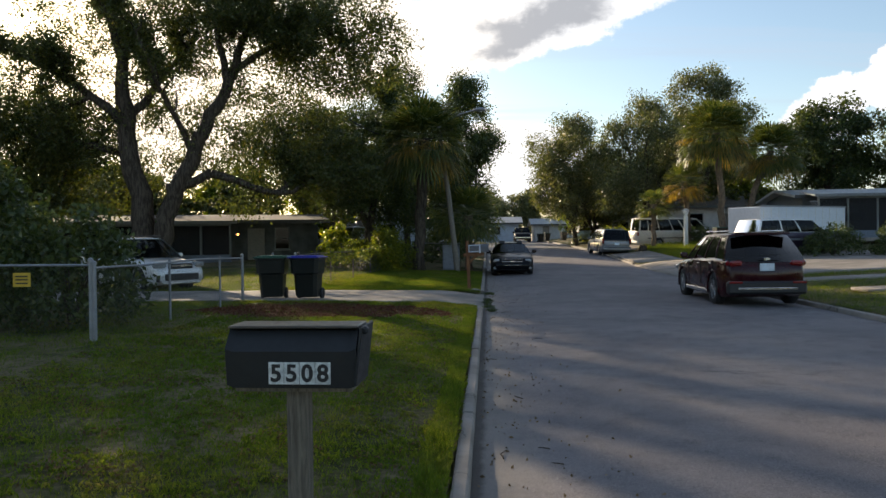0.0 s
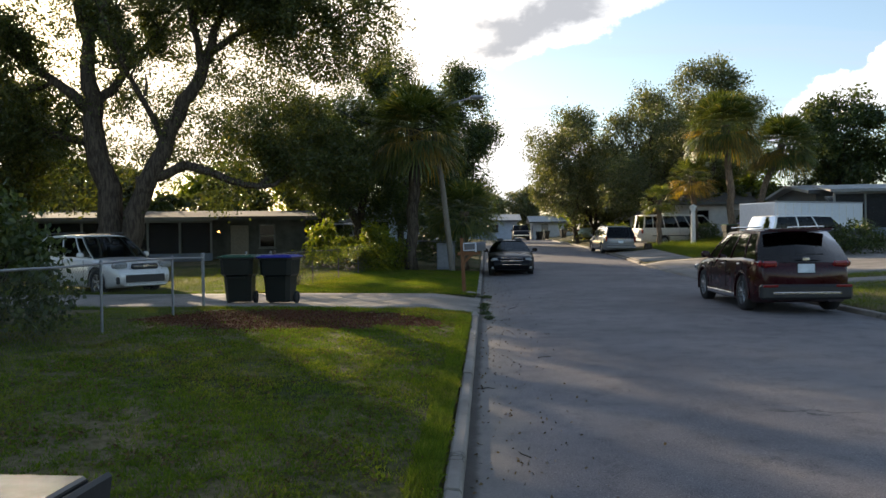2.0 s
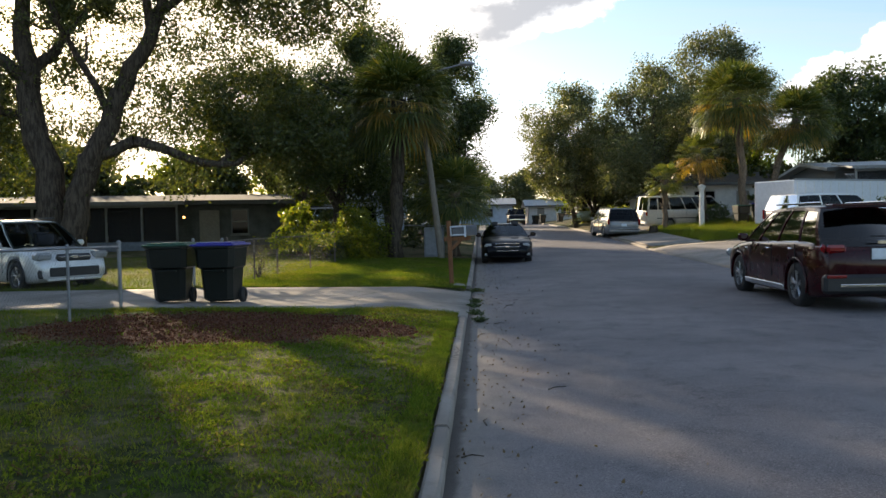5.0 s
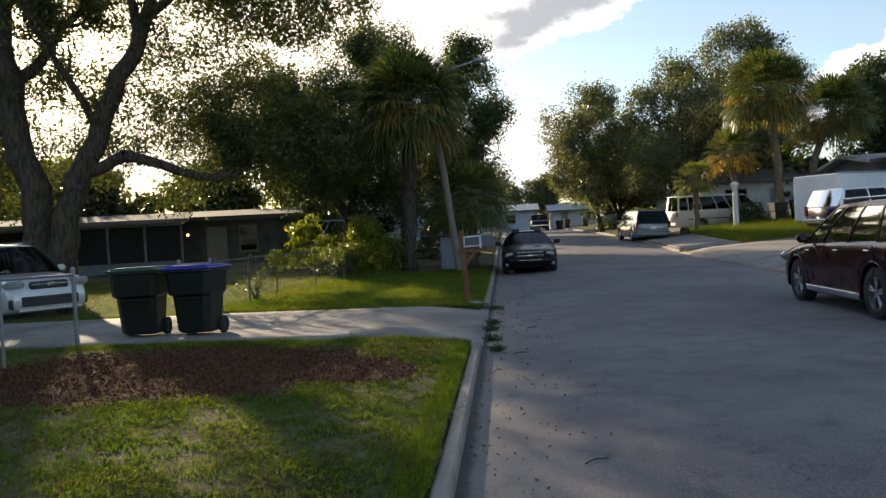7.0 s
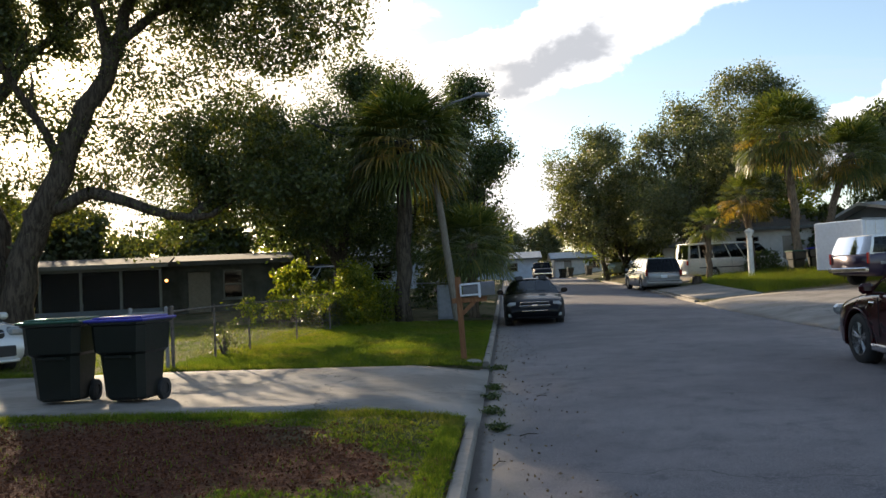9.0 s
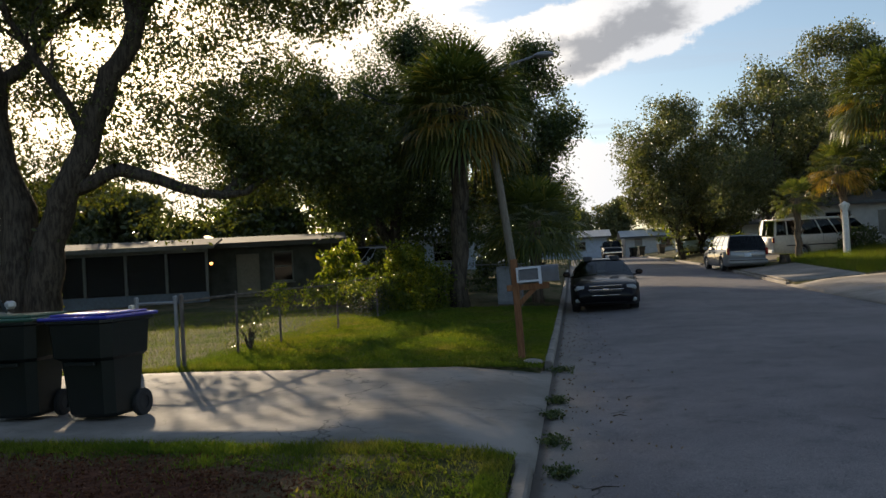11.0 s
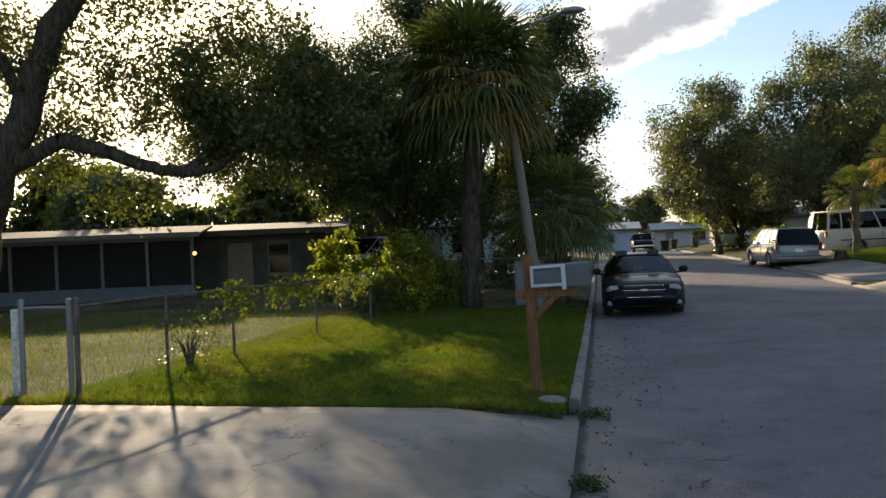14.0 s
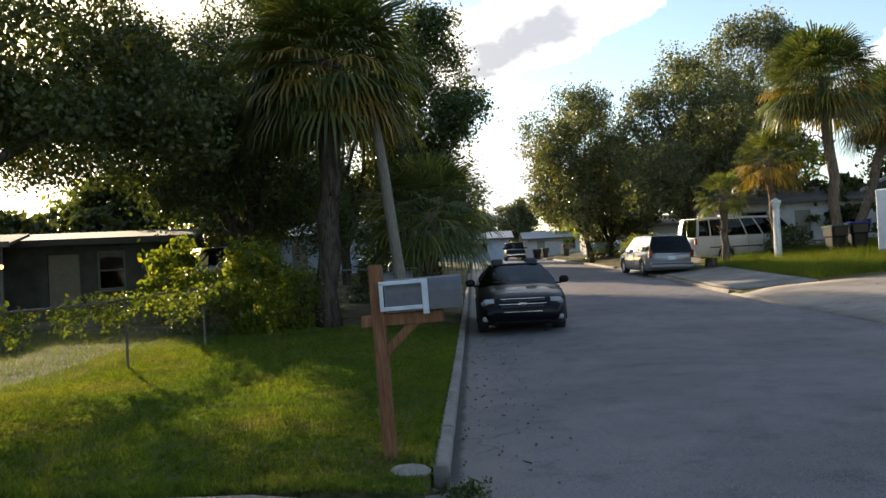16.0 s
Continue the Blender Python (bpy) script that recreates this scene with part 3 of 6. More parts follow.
def round_tree(name, x, y, height, width, seed, leaf, label, leaf_size=0.22, k=26, tips=420, trunk_r=0.22, bottom=0.28, spread=0.27, lean=0.0):
    rnd = random.Random(seed)
    z = ground_z(x, y)
    base_h = height * bottom
    limbs = [((x, y, z - 0.1), (x + lean * 0.3, y, z + base_h), trunk_r, trunk_r * 0.8, 0)]
    for i in range(6):
        a = i * 1.05 + rnd.uniform(0, 0.6)
        rr = width * rnd.uniform(0.15, 0.28)
        limbs.append(((x + lean * 0.3, y, z + base_h * 0.9), (x + lean + rr * math.cos(a), y + rr * math.sin(a), z + height * rnd.uniform(0.5, 0.72)), trunk_r * 0.6, trunk_r * 0.15, 1))
    blobs = []
    for i in range(26):
        f = (i + rnd.random()) / 26
        a = rnd.uniform(0, 6.3)
        rr = width * 0.36 * math.sin(math.pi * min(0.95, 0.25 + f * 0.68)) * rnd.uniform(0.5, 1.05)
        c = (x + lean + rr * math.cos(a), y + rr * math.sin(a), z + base_h + (height - base_h) * (0.12 + 0.76 * f))
        s = width * rnd.uniform(0.08, 0.18)
        blobs.append((c, (s, s, s * 0.75), tips // 26))
    t = oak(name, x, y, height, limbs, seed, leaf, leaf_size, k, label, blobs=blobs, spread=spread)
    # drop the leaves that twigs carry low on the trunk by keeping the first limb bare
    return t


def fan(bm, origin, direction, up, length, blades, droop, rnd, stalk=0.46):
    """One fan leaf: a stalk and pleated blades that bend down at their ends."""
    o, d = Vector(origin), Vector(direction).normalized()
    side = d.cross(Vector(up))
    if side.length < 0.05:
        side = Vector((1, 0, 0))
    side.normalize()
    nrm = side.cross(d)
    hub = o + d * length * stalk - Vector((0, 0, droop * length * 0.12))
    w = 0.012
    a = [bm.verts.new(p) for p in (o - side * w, o + side * w, hub + side * w, hub - side * w)]
    bm.faces.new(a)
    for i in range(blades):
        f = (i / (blades - 1) - 0.5) * 2
        ang = f * 1.45 + rnd.uniform(-0.04, 0.04)
        dd = (d * math.cos(ang) + side * math.sin(ang)).normalized()
        L = length * (0.56 - 0.16 * abs(f)) * rnd.uniform(0.88, 1.08)
        ww = dd.cross(nrm).normalized() * length * 0.014
        lift = nrm * (0.10 * length * (1 - abs(f)))
        p1 = hub + dd * L * 0.5 + lift * 0.4 - Vector((0, 0, droop * L * 0.14))
        p2 = hub + dd * L * 0.8 + lift * 0.2 - Vector((0, 0, droop * L * 0.36))
        p3 = hub + dd * L * 0.93 - Vector((0, 0, droop * L * rnd.uniform(0.62, 0.85)))
        v = [bm.verts.new(p) for p in (hub, p1 - ww, p1 + ww, p2 - ww * 0.7, p2 + ww * 0.7, p3)]
        for f3 in ((0, 1, 2), (1, 3, 4, 2), (3, 5, 4)):
            bm.faces.new([v[q] for q in f3])


def palm(x, y, crown_z, seed, label, length=1.7, fronds=46, trunk_r=0.17, gold=0.15, dead=14, foot=None, name="cabbage_palm", bark=None):
    rnd = random.Random(seed)
    fx, fy = foot or (x, y)
    z = ground_z(fx, fy)
    t = thing(name, pose(fx, fy, z - 0.05), label, "palm tree")
    top = Vector((x - fx, y - fy, crown_z - z + 0.05))
    bm = bmesh.new()
    pts = curve_pts((0, 0, 0), top, rnd, wob=0.1, n=7)
    tube(bm, pts, [trunk_r * 1.25] + [trunk_r] * 6 + [trunk_r * 1.2], 12)
    for i in range(26):
        f = rnd.uniform(0.35, 1.0)
        c = Vector((0, 0, 0)).lerp(top, f)
        a = rnd.uniform(0, 6.3)
        dv = Vector((math.cos(a), math.sin(a), 0.9)).normalized()
        tube(bm, [c + Vector((math.cos(a), math.sin(a), 0)) * trunk_r * 0.9, c + Vector((math.cos(a), math.sin(a), 0)) * trunk_r * 0.9 + dv * 0.22], [0.035, 0.015], 4)
    part("trunk", bm, bark or PALM_BARK, t, smooth=True)
    groups = {"fronds": (bmesh.new(), PALM_LEAF), "yellowing_fronds": (bmesh.new(), PALM_GOLD), "dead_fronds": (bmesh.new(), PALM_DEAD)}
    for i in range(fronds):
        e = -0.65 + 1.95 * ((i + 0.5) / fronds) ** 1.15
        a = i * 2.4 + rnd.uniform(-0.2, 0.2)
        d = Vector((math.cos(a) * math.cos(e), math.sin(a) * math.cos(e), math.sin(e)))
        key = "yellowing_fronds" if e < 0.0 and rnd.random() < gold * 3 else "fronds"
        fan(groups[key][0], top + d * 0.08, d, (0, 0, 1), length * rnd.uniform(0.85, 1.1), 22, 0.34 + max(0, 0.3 - e) * 0.35, rnd)
    for i in range(dead):
        a = i * 2.4 + 0.7
        d = Vector((math.cos(a) * 0.5, math.sin(a) * 0.5, -0.85))
        fan(groups["dead_fronds"][0], top + d * 0.1, d, (math.cos(a), math.sin(a), 0.2), length * rnd.uniform(0.42, 0.65), 12, 0.7, rnd)
    for key, (b, mt) in groups.items():
        if b.verts:
            part(key, b, mt, t)
        else:
            b.free()
    return t


# vehicles: the front looks along +y
def wheel(parent, x, y, r, w, style=5):
    hub = tagged(new("wheel"), "")
    hub.parent = parent
    hub.location = (x, y, r)
    s = 1 if x > 0 else -1
    bm = bmesh.new()
    lathe(bm, [(r * 0.66, -w / 2), (r * 0.93, -w / 2), (r, -w / 2 + 0.03), (r, w / 2 - 0.03), (r * 0.93, w / 2), (r * 0.66, w / 2), (r * 0.66, -w / 2)], 28, "x")
    part("tyre", bm, RUBBER, hub, smooth=True)
    bm = bmesh.new()
    rr = r * 0.67
    lathe(bm, [(rr, s * -w * 0.4), (rr, s * w * 0.46), (rr * 0.93, s * w * 0.46), (rr * 0.9, s * w * 0.1)], 28, "x")
    lathe(bm, [(0.001, s * w * 0.42), (rr * 0.2, s * w * 0.42), (rr * 0.24, s * w * 0.2)], 16, "x")
    for k in range(style):
        a = 2 * math.pi * k / style
        for da in (-0.13, 0.13):
            m = Matrix.Rotation(a + da, 4, "X")
            rbox(bm, (s * w * 0.36, 0, rr * 0.55), (0.03, 0.035, rr * 0.86), 0.008, m)
    part("rim", bm, ALLOY, hub)
    bm = bmesh.new()
    lathe(bm, [(0.001, s * w * 0.05), (rr * 0.9, s * w * 0.05)], 24, "x")
    part("brake_disc", bm, BLACKP, hub)


def car(name, m, spec, label, category="car"):
    """spec: L, W, H, body paint, side line (y, z) of bonnet and belt, cabin corners, lamps."""
    g = spec
    t = thing(name, m, label, category)
    L, Wd, H = g["L"], g["W"], g["H"]
    r = g.get("r", 0.34)
    paint = g["paint"]
    line = g["line"]
    ya, yb = -L / 2, L / 2
    bm = bmesh.new()
    rings = []
    N = 26
    ys = [ya, ya + 0.05, ya + 0.14] + list(np.linspace(ya + 0.3, yb - 0.3, N)) + [yb - 0.14, yb - 0.05, yb]
    clear = g.get("clear", 0.2)
    for y in ys:
        y = float(y)
        e = min(y - ya, yb - y)
        tuck = 0.0 if e > 0.6 else g.get("tuck", 0.16) * (1 - e / 0.6) ** 2
        wm = Wd / 2 - tuck
        zt = float(np.interp(y, [p[0] for p in line], [p[1] for p in line]))
        drop = 0.05 * max(0, 1 - e / 0.1)
        zt -= drop
        zb = clear + 0.10 * max(0, 1 - e / 0.35)
        zm = zb + (zt - zb) * 0.55
        crown = 0.03
        half = [(0.0, zb), (wm * 0.9, zb), (wm * 0.975, zb + 0.07), (wm * 0.99, zb + (zt - zb) * 0.3), (wm, zm), (wm * 0.985, zt - (zt - zm) * 0.35),
                (wm * 0.955, zt - 0.05), (wm * 0.90, zt - 0.01), (wm * 0.6, zt + crown * 0.7), (0.0, zt + crown)]
        rings.append([bm.verts.new((px, y, pz)) for px, pz in half] + [bm.verts.new((-px, y, pz)) for px, pz in half[-2:0:-1]])
    n = len(rings[0])
    for a, b in zip(rings, rings[1:]):
        for k in range(n):
            bm.faces.new((a[k], a[(k + 1) % n], b[(k + 1) % n], b[k])[::-1])
    bm.faces.new(rings[0])
    bm.faces.new(rings[-1][::-1])
    bmesh.ops.recalc_face_normals(bm, faces=bm.faces)
    shell = mesh_ob("body", bm, paint, True)
    cut = bmesh.new()
    wy = g["wheels"]
    for y in wy:
        for s in (-1, 1):
            mm = pose(s * (Wd / 2 - 0.10), y, r)
            lathe(cut, [(0.001, -0.22), (r * 1.17, -0.22), (r * 1.17, 0.3), (0.001, 0.3)], 24, "x", mm)
    bmesh.ops.remove_doubles(cut, verts=cut.verts, dist=0.004)
    bmesh.ops.recalc_face_normals(cut, faces=cut.faces)
    cutter = mesh_ob("cutter", cut, BLACKP)
    md = shell.modifiers.new("arch", "BOOLEAN")
    md.operation, md.object, md.solver = "DIFFERENCE", cutter, "EXACT"
    me = bpy.data.meshes.new_from_object(shell.evaluated_get(bpy.context.evaluated_depsgraph_get()))
    shell.modifiers.clear()
    shell.data = me
    bpy.data.objects.remove(cutter)
    shell.parent = t
    for y in wy:
        for s in (-1, 1):
            wheel(t, s * (Wd / 2 - 0.12), y, r, g.get("tw", 0.225), g.get("spokes", 5))
            bm = bmesh.new()
            pts = [(s * (Wd / 2 + 0.004 - 0.012 * abs(math.cos(a))), y + r * 1.19 * math.cos(a), r + r * 1.19 * math.sin(a)) for a in np.linspace(-0.25, math.pi + 0.25, 16)]
            tube(bm, pts, 0.018, 6)
            part("wheel_arch", bm, g.get("arch", paint), t, smooth=True)
    # cabin
    (b0, t0, t1, b1) = g["cabin"]
    zb0, zb1 = (float(np.interp(v, [p[0] for p in line], [p[1] for p in line])) for v in (b0, b1))
    wb, wr = Wd / 2 * 0.93, Wd / 2 * g.get("roofw", 0.72)
    zr = H - 0.05

    def P(s, u, v):
        """A point of the side: u from the rear to the front, v from the belt to the roof."""
        lo = Vector((s * wb, b0 + (b1 - b0) * u, zb0 + (zb1 - zb0) * u - 0.02))
        hi = Vector((s * wr, t0 + (t1 - t0) * u, zr - 0.03 * abs(2 * u - 1) ** 3))
        p = lo.lerp(hi, v)
        p.x += s * 0.035 * math.sin(math.pi * v)
        return p

    roof = bmesh.new()
    rr = []
    for i in range(9):
        u = i / 8
        a, b = P(1, u, 1), P(-1, u, 1)
        row = []
        for j in range(9):
            q = j / 8
            p = a.lerp(b, q)
            p.z += (H - zr) * math.sin(math.pi * q) ** 0.5 * (0.6 + 0.4 * math.sin(math.pi * u)) - 0.0
            row.append(roof.verts.new(p))
        rr.append(row)
    for a, b in zip(rr, rr[1:]):
        for j in range(8):
            roof.faces.new((a[j], a[j + 1], b[j + 1], b[j])[::-1])
    ro = part("roof", roof, g.get("roofpaint", paint), t, smooth=True)
    ro.modifiers.new("thick", "SOLIDIFY").thickness = 0.035
    cuts = g["pillars"]
    for s in (-1, 1):
        pil = bmesh.new()
        for u, w in [(0.0, 0.10), (1.0, 0.06)] + [(c, 0.07) for c in cuts]:
            du = w / max(b1 - b0, 0.1)
            u0, u1 = max(0, u - du / 2), min(1, u + du / 2)
            if u == 0:
                u0, u1 = 0, du * g.get("rearp", 1.3)
            if u == 1:
                u0, u1 = 1 - du, 1
            for v in range(6):
                c = [P(s, u0, v / 6), P(s, u1, v / 6), P(s, u1, (v + 1) / 6), P(s, u0, (v + 1) / 6)]
                ins = [Vector((p.x - s * 0.05, p.y, p.z)) for p in c]
                vv = [pil.verts.new(p) for p in c + ins]
                for f in ((0, 1, 2, 3), (7, 6, 5, 4), (0, 3, 7, 4), (1, 5, 6, 2)):
                    pil.faces.new([vv[q] for q in f])
        for v0, v1 in ((-0.02, 0.06), (0.92, 1.0)):
            for i in range(10):
                c = [P(s, i / 10, v0), P(s, (i + 1) / 10, v0), P(s, (i + 1) / 10, v1), P(s, i / 10, v1)]
                ins = [Vector((p.x - s * 0.04, p.y, p.z)) for p in c]
                vv = [pil.verts.new(p) for p in c + ins]
                for f in ((0, 1, 2, 3), (7, 6, 5, 4), (3, 2, 6, 7), (0, 4, 5, 1)):
                    pil.faces.new([vv[q] for q in f])
        part("window_surround", pil, g.get("roofpaint", paint), t)
    us = [0.02] + list(cuts) + [0.985]
    for s in (-1, 1):
        for ua, ub in zip(us, us[1:]):
            bm = bmesh.new()
            gv = [[bm.verts.new(P(s, ua + (ub - ua) * i / 3, 0.02 + 0.94 * j / 4) - Vector((s * 0.012, 0, 0))) for i in range(4)] for j in range(5)]
            for j in range(4):
                for i in range(3):
                    bm.faces.new((gv[j][i], gv[j][i + 1], gv[j + 1][i + 1], gv[j + 1][i]))
            part("side_window", bm, GLASS, t, smooth=True)
    for u, nm, mt, bow in ((0, "rear_window", GLASS, -0.06), (1, "windscreen", GLASS_L if g.get("clearscreen") else GLASS, 0.08)):
        bm = bmesh.new()
        gv = []
        for j in range(5):
            a, b = P(1, u, 0.0 + j / 4), P(-1, u, j / 4)
            row = []
            for i in range(9):
                p = a.lerp(b, i / 8)
                p.y += bow * math.sin(math.pi * i / 8)
                row.append(bm.verts.new(p))
            gv.append(row)
        for j in range(4):
            for i in range(8):
                bm.faces.new((gv[j][i], gv[j][i + 1], gv[j + 1][i + 1], gv[j + 1][i]))
        part(nm, bm, mt, t, smooth=True)
    # seats and dash
    bm = bmesh.new()
    rbox(bm, (0, (b0 + b1) / 2, zb0 - 0.12), (wb * 1.8, (b1 - b0) * 0.9, 0.06), 0.01)
    part("parcel_tray", bm, SEAT, t)
    for k, y in enumerate(np.linspace(t0 + 0.5, t1 - 0.1, g.get("rows", 2))):
        for s in (-0.38, 0.38):
            bm = bmesh.new()
            rbox(bm, (s, float(y), zb0 + 0.05), (0.5, 0.14, 0.55), 0.05)
            rbox(bm, (s, float(y), zb0 + 0.38), (0.26, 0.1, 0.16), 0.04)
            part("seat", bm, SEAT, t)
    # doors: shut lines and handles
    for u in g.get("doors", cuts):
        yy = b0 + (b1 - b0) * u
        for s in (-1, 1):
            bm = bmesh.new()
            zt = float(np.interp(yy, [p[0] for p in line], [p[1] for p in line]))
            rbox(bm, (s * (Wd / 2 - 0.003), yy, (clear + 0.18 + zt) / 2), (0.016, 0.008, zt - clear - 0.30), 0.002)
            part("door_seam", bm, BLACKP, t)
            bm = bmesh.new()
            rbox(bm, (s * (Wd / 2 + 0.01), yy + 0.16, zt - 0.14), (0.03, 0.17, 0.03), 0.01)
            part("door_handle", bm, g.get("handle", paint), t)
    if g.get("rocker"):
        for s in (-1, 1):
            bm = bmesh.new()
            rbox(bm, (s * (Wd / 2 - 0.005), 0, clear + 0.08), (0.05, wy[1] - wy[0] - r * 2.5, 0.09), 0.02)
            rbox(bm, (s * (Wd / 2 + 0.02), 0, clear + 0.13), (0.02, wy[1] - wy[0] - r * 2.6, 0.02), 0.005)
            part("side_sill", bm, g["rocker"], t)
    # mirrors
    for s in (-1, 1):
        bm = bmesh.new()
        rbox(bm, (s * (wb + 0.17), b1 - 0.42, zb1 + 0.09), (0.2, 0.11, 0.15), 0.045)
        rbox(bm, (s * (wb + 0.04), b1 - 0.40, zb1 + 0.02), (0.14, 0.05, 0.04), 0.01)
        part("wing_mirror", bm, g.get("mirror", paint), t)
    for nm, c, s3, mt, bev, both in g["bits"]:
        for s in ((-1, 1) if both else (1,)):
            bm = box((c[0] * s, c[1], c[2]), s3, bev)
            part(nm, bm, mt, t)
    return t



# ground, street, kerbs, driveways
build_ground()
slab("driveway", -0.0, -14.0, 16.9, 21.2, CONCRETE, "pale concrete driveway with ragged edges and fine cracks", 0.4)
slab("driveway", W, W + 16, 26.5, 38.9, CONCRETE, "broad grey concrete driveway across the street", 0.3)
slab("driveway", W, W + 16, 51.6, 57.4, CONCRETE, "narrow concrete driveway under the white van", 0.3)
kerb(-12, 16.4, 0.0, 1)
kerb(22.0, 60, 0.0, 1)
kerb(-6, 26.1, W, -1)
kerb(39.3, 51.3, W, -1)
kerb(57.7, 100, W, -1)


def footpath(y0, y1, x0, x1, label):
    xs, ys = np.linspace(x0, x1, 30), np.linspace(y0, y1, 5)
    v, f = sheet(xs, ys, lambda x, y: verge_z(float(x), float(y), False) + 0.05)
    ob = grid_mesh("pavement", v, f, CONCRETE)
    ob.modifiers.new("thick", "SOLIDIFY").thickness = 0.08
    tagged(ob, label, "path", kind="structure")


footpath(23.0, 24.1, W + 0.2, W + 18, "pale concrete garden path from the kerb")
footpath(39.1, 47.6, W + 0.17, W + 2.5, "cracked pale concrete strip between the kerb and tall grass")
footpath(18.7, 19.8, W + 2.2, W + 20, "pale concrete garden path across the lawn")


# fences
def chain_fence(x0, y0, x1, y1, height, label, posts=None, mesh=True, rail=True, name="chain_link_fence", steel=None):
    steel = steel or GALV
    L = math.hypot(x1 - x0, y1 - y0)
    ux, uy = (x1 - x0) / L, (y1 - y0) / L
    z0 = ground_z(x0, y0)
    t = thing(name, pose(x0, y0, z0), label, "fence")

    def at(d, h):
        x, y = x0 + ux * d, y0 + uy * d
        return Vector((x - x0, y - y0, ground_z(x, y) - z0 + h))

    for d in posts or np.arange(0, L + 0.01, 2.6):
        d = float(min(d, L))
        end = d < 0.1 or d > L - 0.1
        r = 0.032 if end else 0.022
        part("post", tube(bmesh.new(), [at(d, -0.1), at(d, height + (0.05 if end else 0))], r, 10), steel, t)
        bm = bmesh.new()
        p = at(d, height + (0.05 if end else 0))
        lathe(bm, [(r * 1.2, -0.02), (r * 1.2, 0.015), (r * 0.6, 0.035), (0.001, 0.04)], 10, "z", Matrix.Translation(p))
        part("post_cap", bm, steel, t)
    n = max(2, int(L / 0.8))
    if rail:
        part("top_rail", tube(bmesh.new(), [at(L * i / n, height - 0.02) for i in range(n + 1)], 0.018, 8), steel, t)
    if mesh:
        bm = bmesh.new()
        h0, h1 = 0.05, height - 0.03
        hh = h1 - h0
        step = 0.075
        w = 0.0011
        k = -int(hh / step) - 1
        nrm = Vector((-uy, ux, 0))
        while k * step < L:
            for s in (1, -1):
                a, b = (k * step, k * step + hh)
                ta, tb = max(0, -a / hh), min(1, (L - a) / hh)
                if tb > ta:
                    pts = []
                    for q in (ta, tb):
                        pts.append(at(a + hh * q, h0 + hh * (q if s > 0 else 1 - q)))
                    d = (pts[1] - pts[0]).normalized()
                    e = d.cross(nrm).normalized() * w
                    f = nrm * w
                    r0 = [bm.verts.new(pts[0] + v) for v in (e, f, -e - f)]
                    r1 = [bm.verts.new(pts[1] + v) for v in (e, f, -e - f)]
                    for i in range(3):
                        bm.faces.new((r0[i], r0[(i + 1) % 3], r1[(i + 1) % 3], r1[i]))
            k += 1
        part("wire_mesh", bm, WIRE, t)
    return t


chain_fence(-5.45, 9.2, -5.65, 16.6, 1.06, "galvanised chain link fence along the near lawn", posts=[0, 2.85, 5.7, 7.4])
chain_fence(-5.5, 9.2, -13.0, 8.9, 1.1, "low chain link fence running back behind the bushes")
chain_fence(-5.55, 21.75, -4.4, 33.0, 1.05, "old chain link fence with thin steel posts and weeds", posts=[0, 1.6, 3.2, 6.0, 8.6, 11.3], steel=RUSTY)
chain_fence(-3.3, 35.2, -1.2, 36.5, 1.15, "short chain link fence behind the palm")
chain_fence(-6.38, 21.9, -5.66, 21.79, 1.04, "narrow galvanised chain link gate with a bottom rail", posts=[0, 0.72], name="garden_gate")
z = ground_z(-6.5, 21.9)
t = thing("wooden_post", pose(-6.48, 21.92, z), "weathered white wooden gate post", "post")
part("post_body", box((0, 0, 0.48), (0.07, 0.07, 1.06), 0.008), plain("flaking_white", (0.6, 0.6, 0.57), 0.8, vary=0.3, scale=20), t)
t = thing("warning_sign", pose(-6.45, 9.1, ground_z(-6.45, 9.1) + 0.88), "small faded yellow sign wired to the chain link fence", "sign")
part("panel", box((0, 0, 0), (0.26, 0.006, 0.2), 0.002), plain("sign_yellow", (0.55, 0.36, 0.03), 0.5), t)
for i in range(3):
    part("text_bar", box((0, -0.006, 0.05 - i * 0.05), (0.18, 0.004, 0.018), 0.001), BLACKP, t)

# letterboxes
WPOST = make_wood("grey_post_wood", (0.10, 0.085, 0.065), (0.22, 0.19, 0.15))
RPOST = make_wood("brown_post_wood", (0.13, 0.055, 0.025), (0.26, 0.125, 0.06))
BOXM = plain("black_box_paint", (0.016, 0.018, 0.02), 0.55, bump=0.001)


def letterbox_shell(w, d, h, arch, droop=0.0):
    """A box with a domed or pitched lid: w along x, d along y."""
    bm = bmesh.new()
    prof = [(-d / 2, 0), (-d / 2, h * 0.72)]
    n = 10
    if arch:
        prof = [(-d / 2, 0)] + [(-d / 2 * math.cos(a), h - d / 2 + d / 2 * math.sin(a)) for a in np.linspace(0, math.pi, n)] + [(d / 2, 0)]
    else:
        prof = [(-d / 2, 0), (-d / 2 - 0.02, h * 0.66), (-d / 2 + 0.05, h), (d / 2 - 0.02, h * 1.02), (d / 2 + 0.01, h * 0.7), (d / 2, 0)]
    rings = [[bm.verts.new((x, py, pz + (0.012 if abs(x) > w / 2 - 0.02 and not arch else 0))) for py, pz in prof] for x in (-w / 2, -w / 2 + 0.03, w / 2 - 0.03, w / 2)]
    m = len(prof)
    for a, b in zip(rings, rings[1:]):
        for k in range(m):
            bm.faces.new((a[k], a[(k + 1) % m], b[(k + 1) % m], b[k]))
    bm.faces.new(rings[0][::-1])
    bm.faces.new(rings[-1])
    bmesh.ops.recalc_face_normals(bm, faces=bm.faces)
    return bm


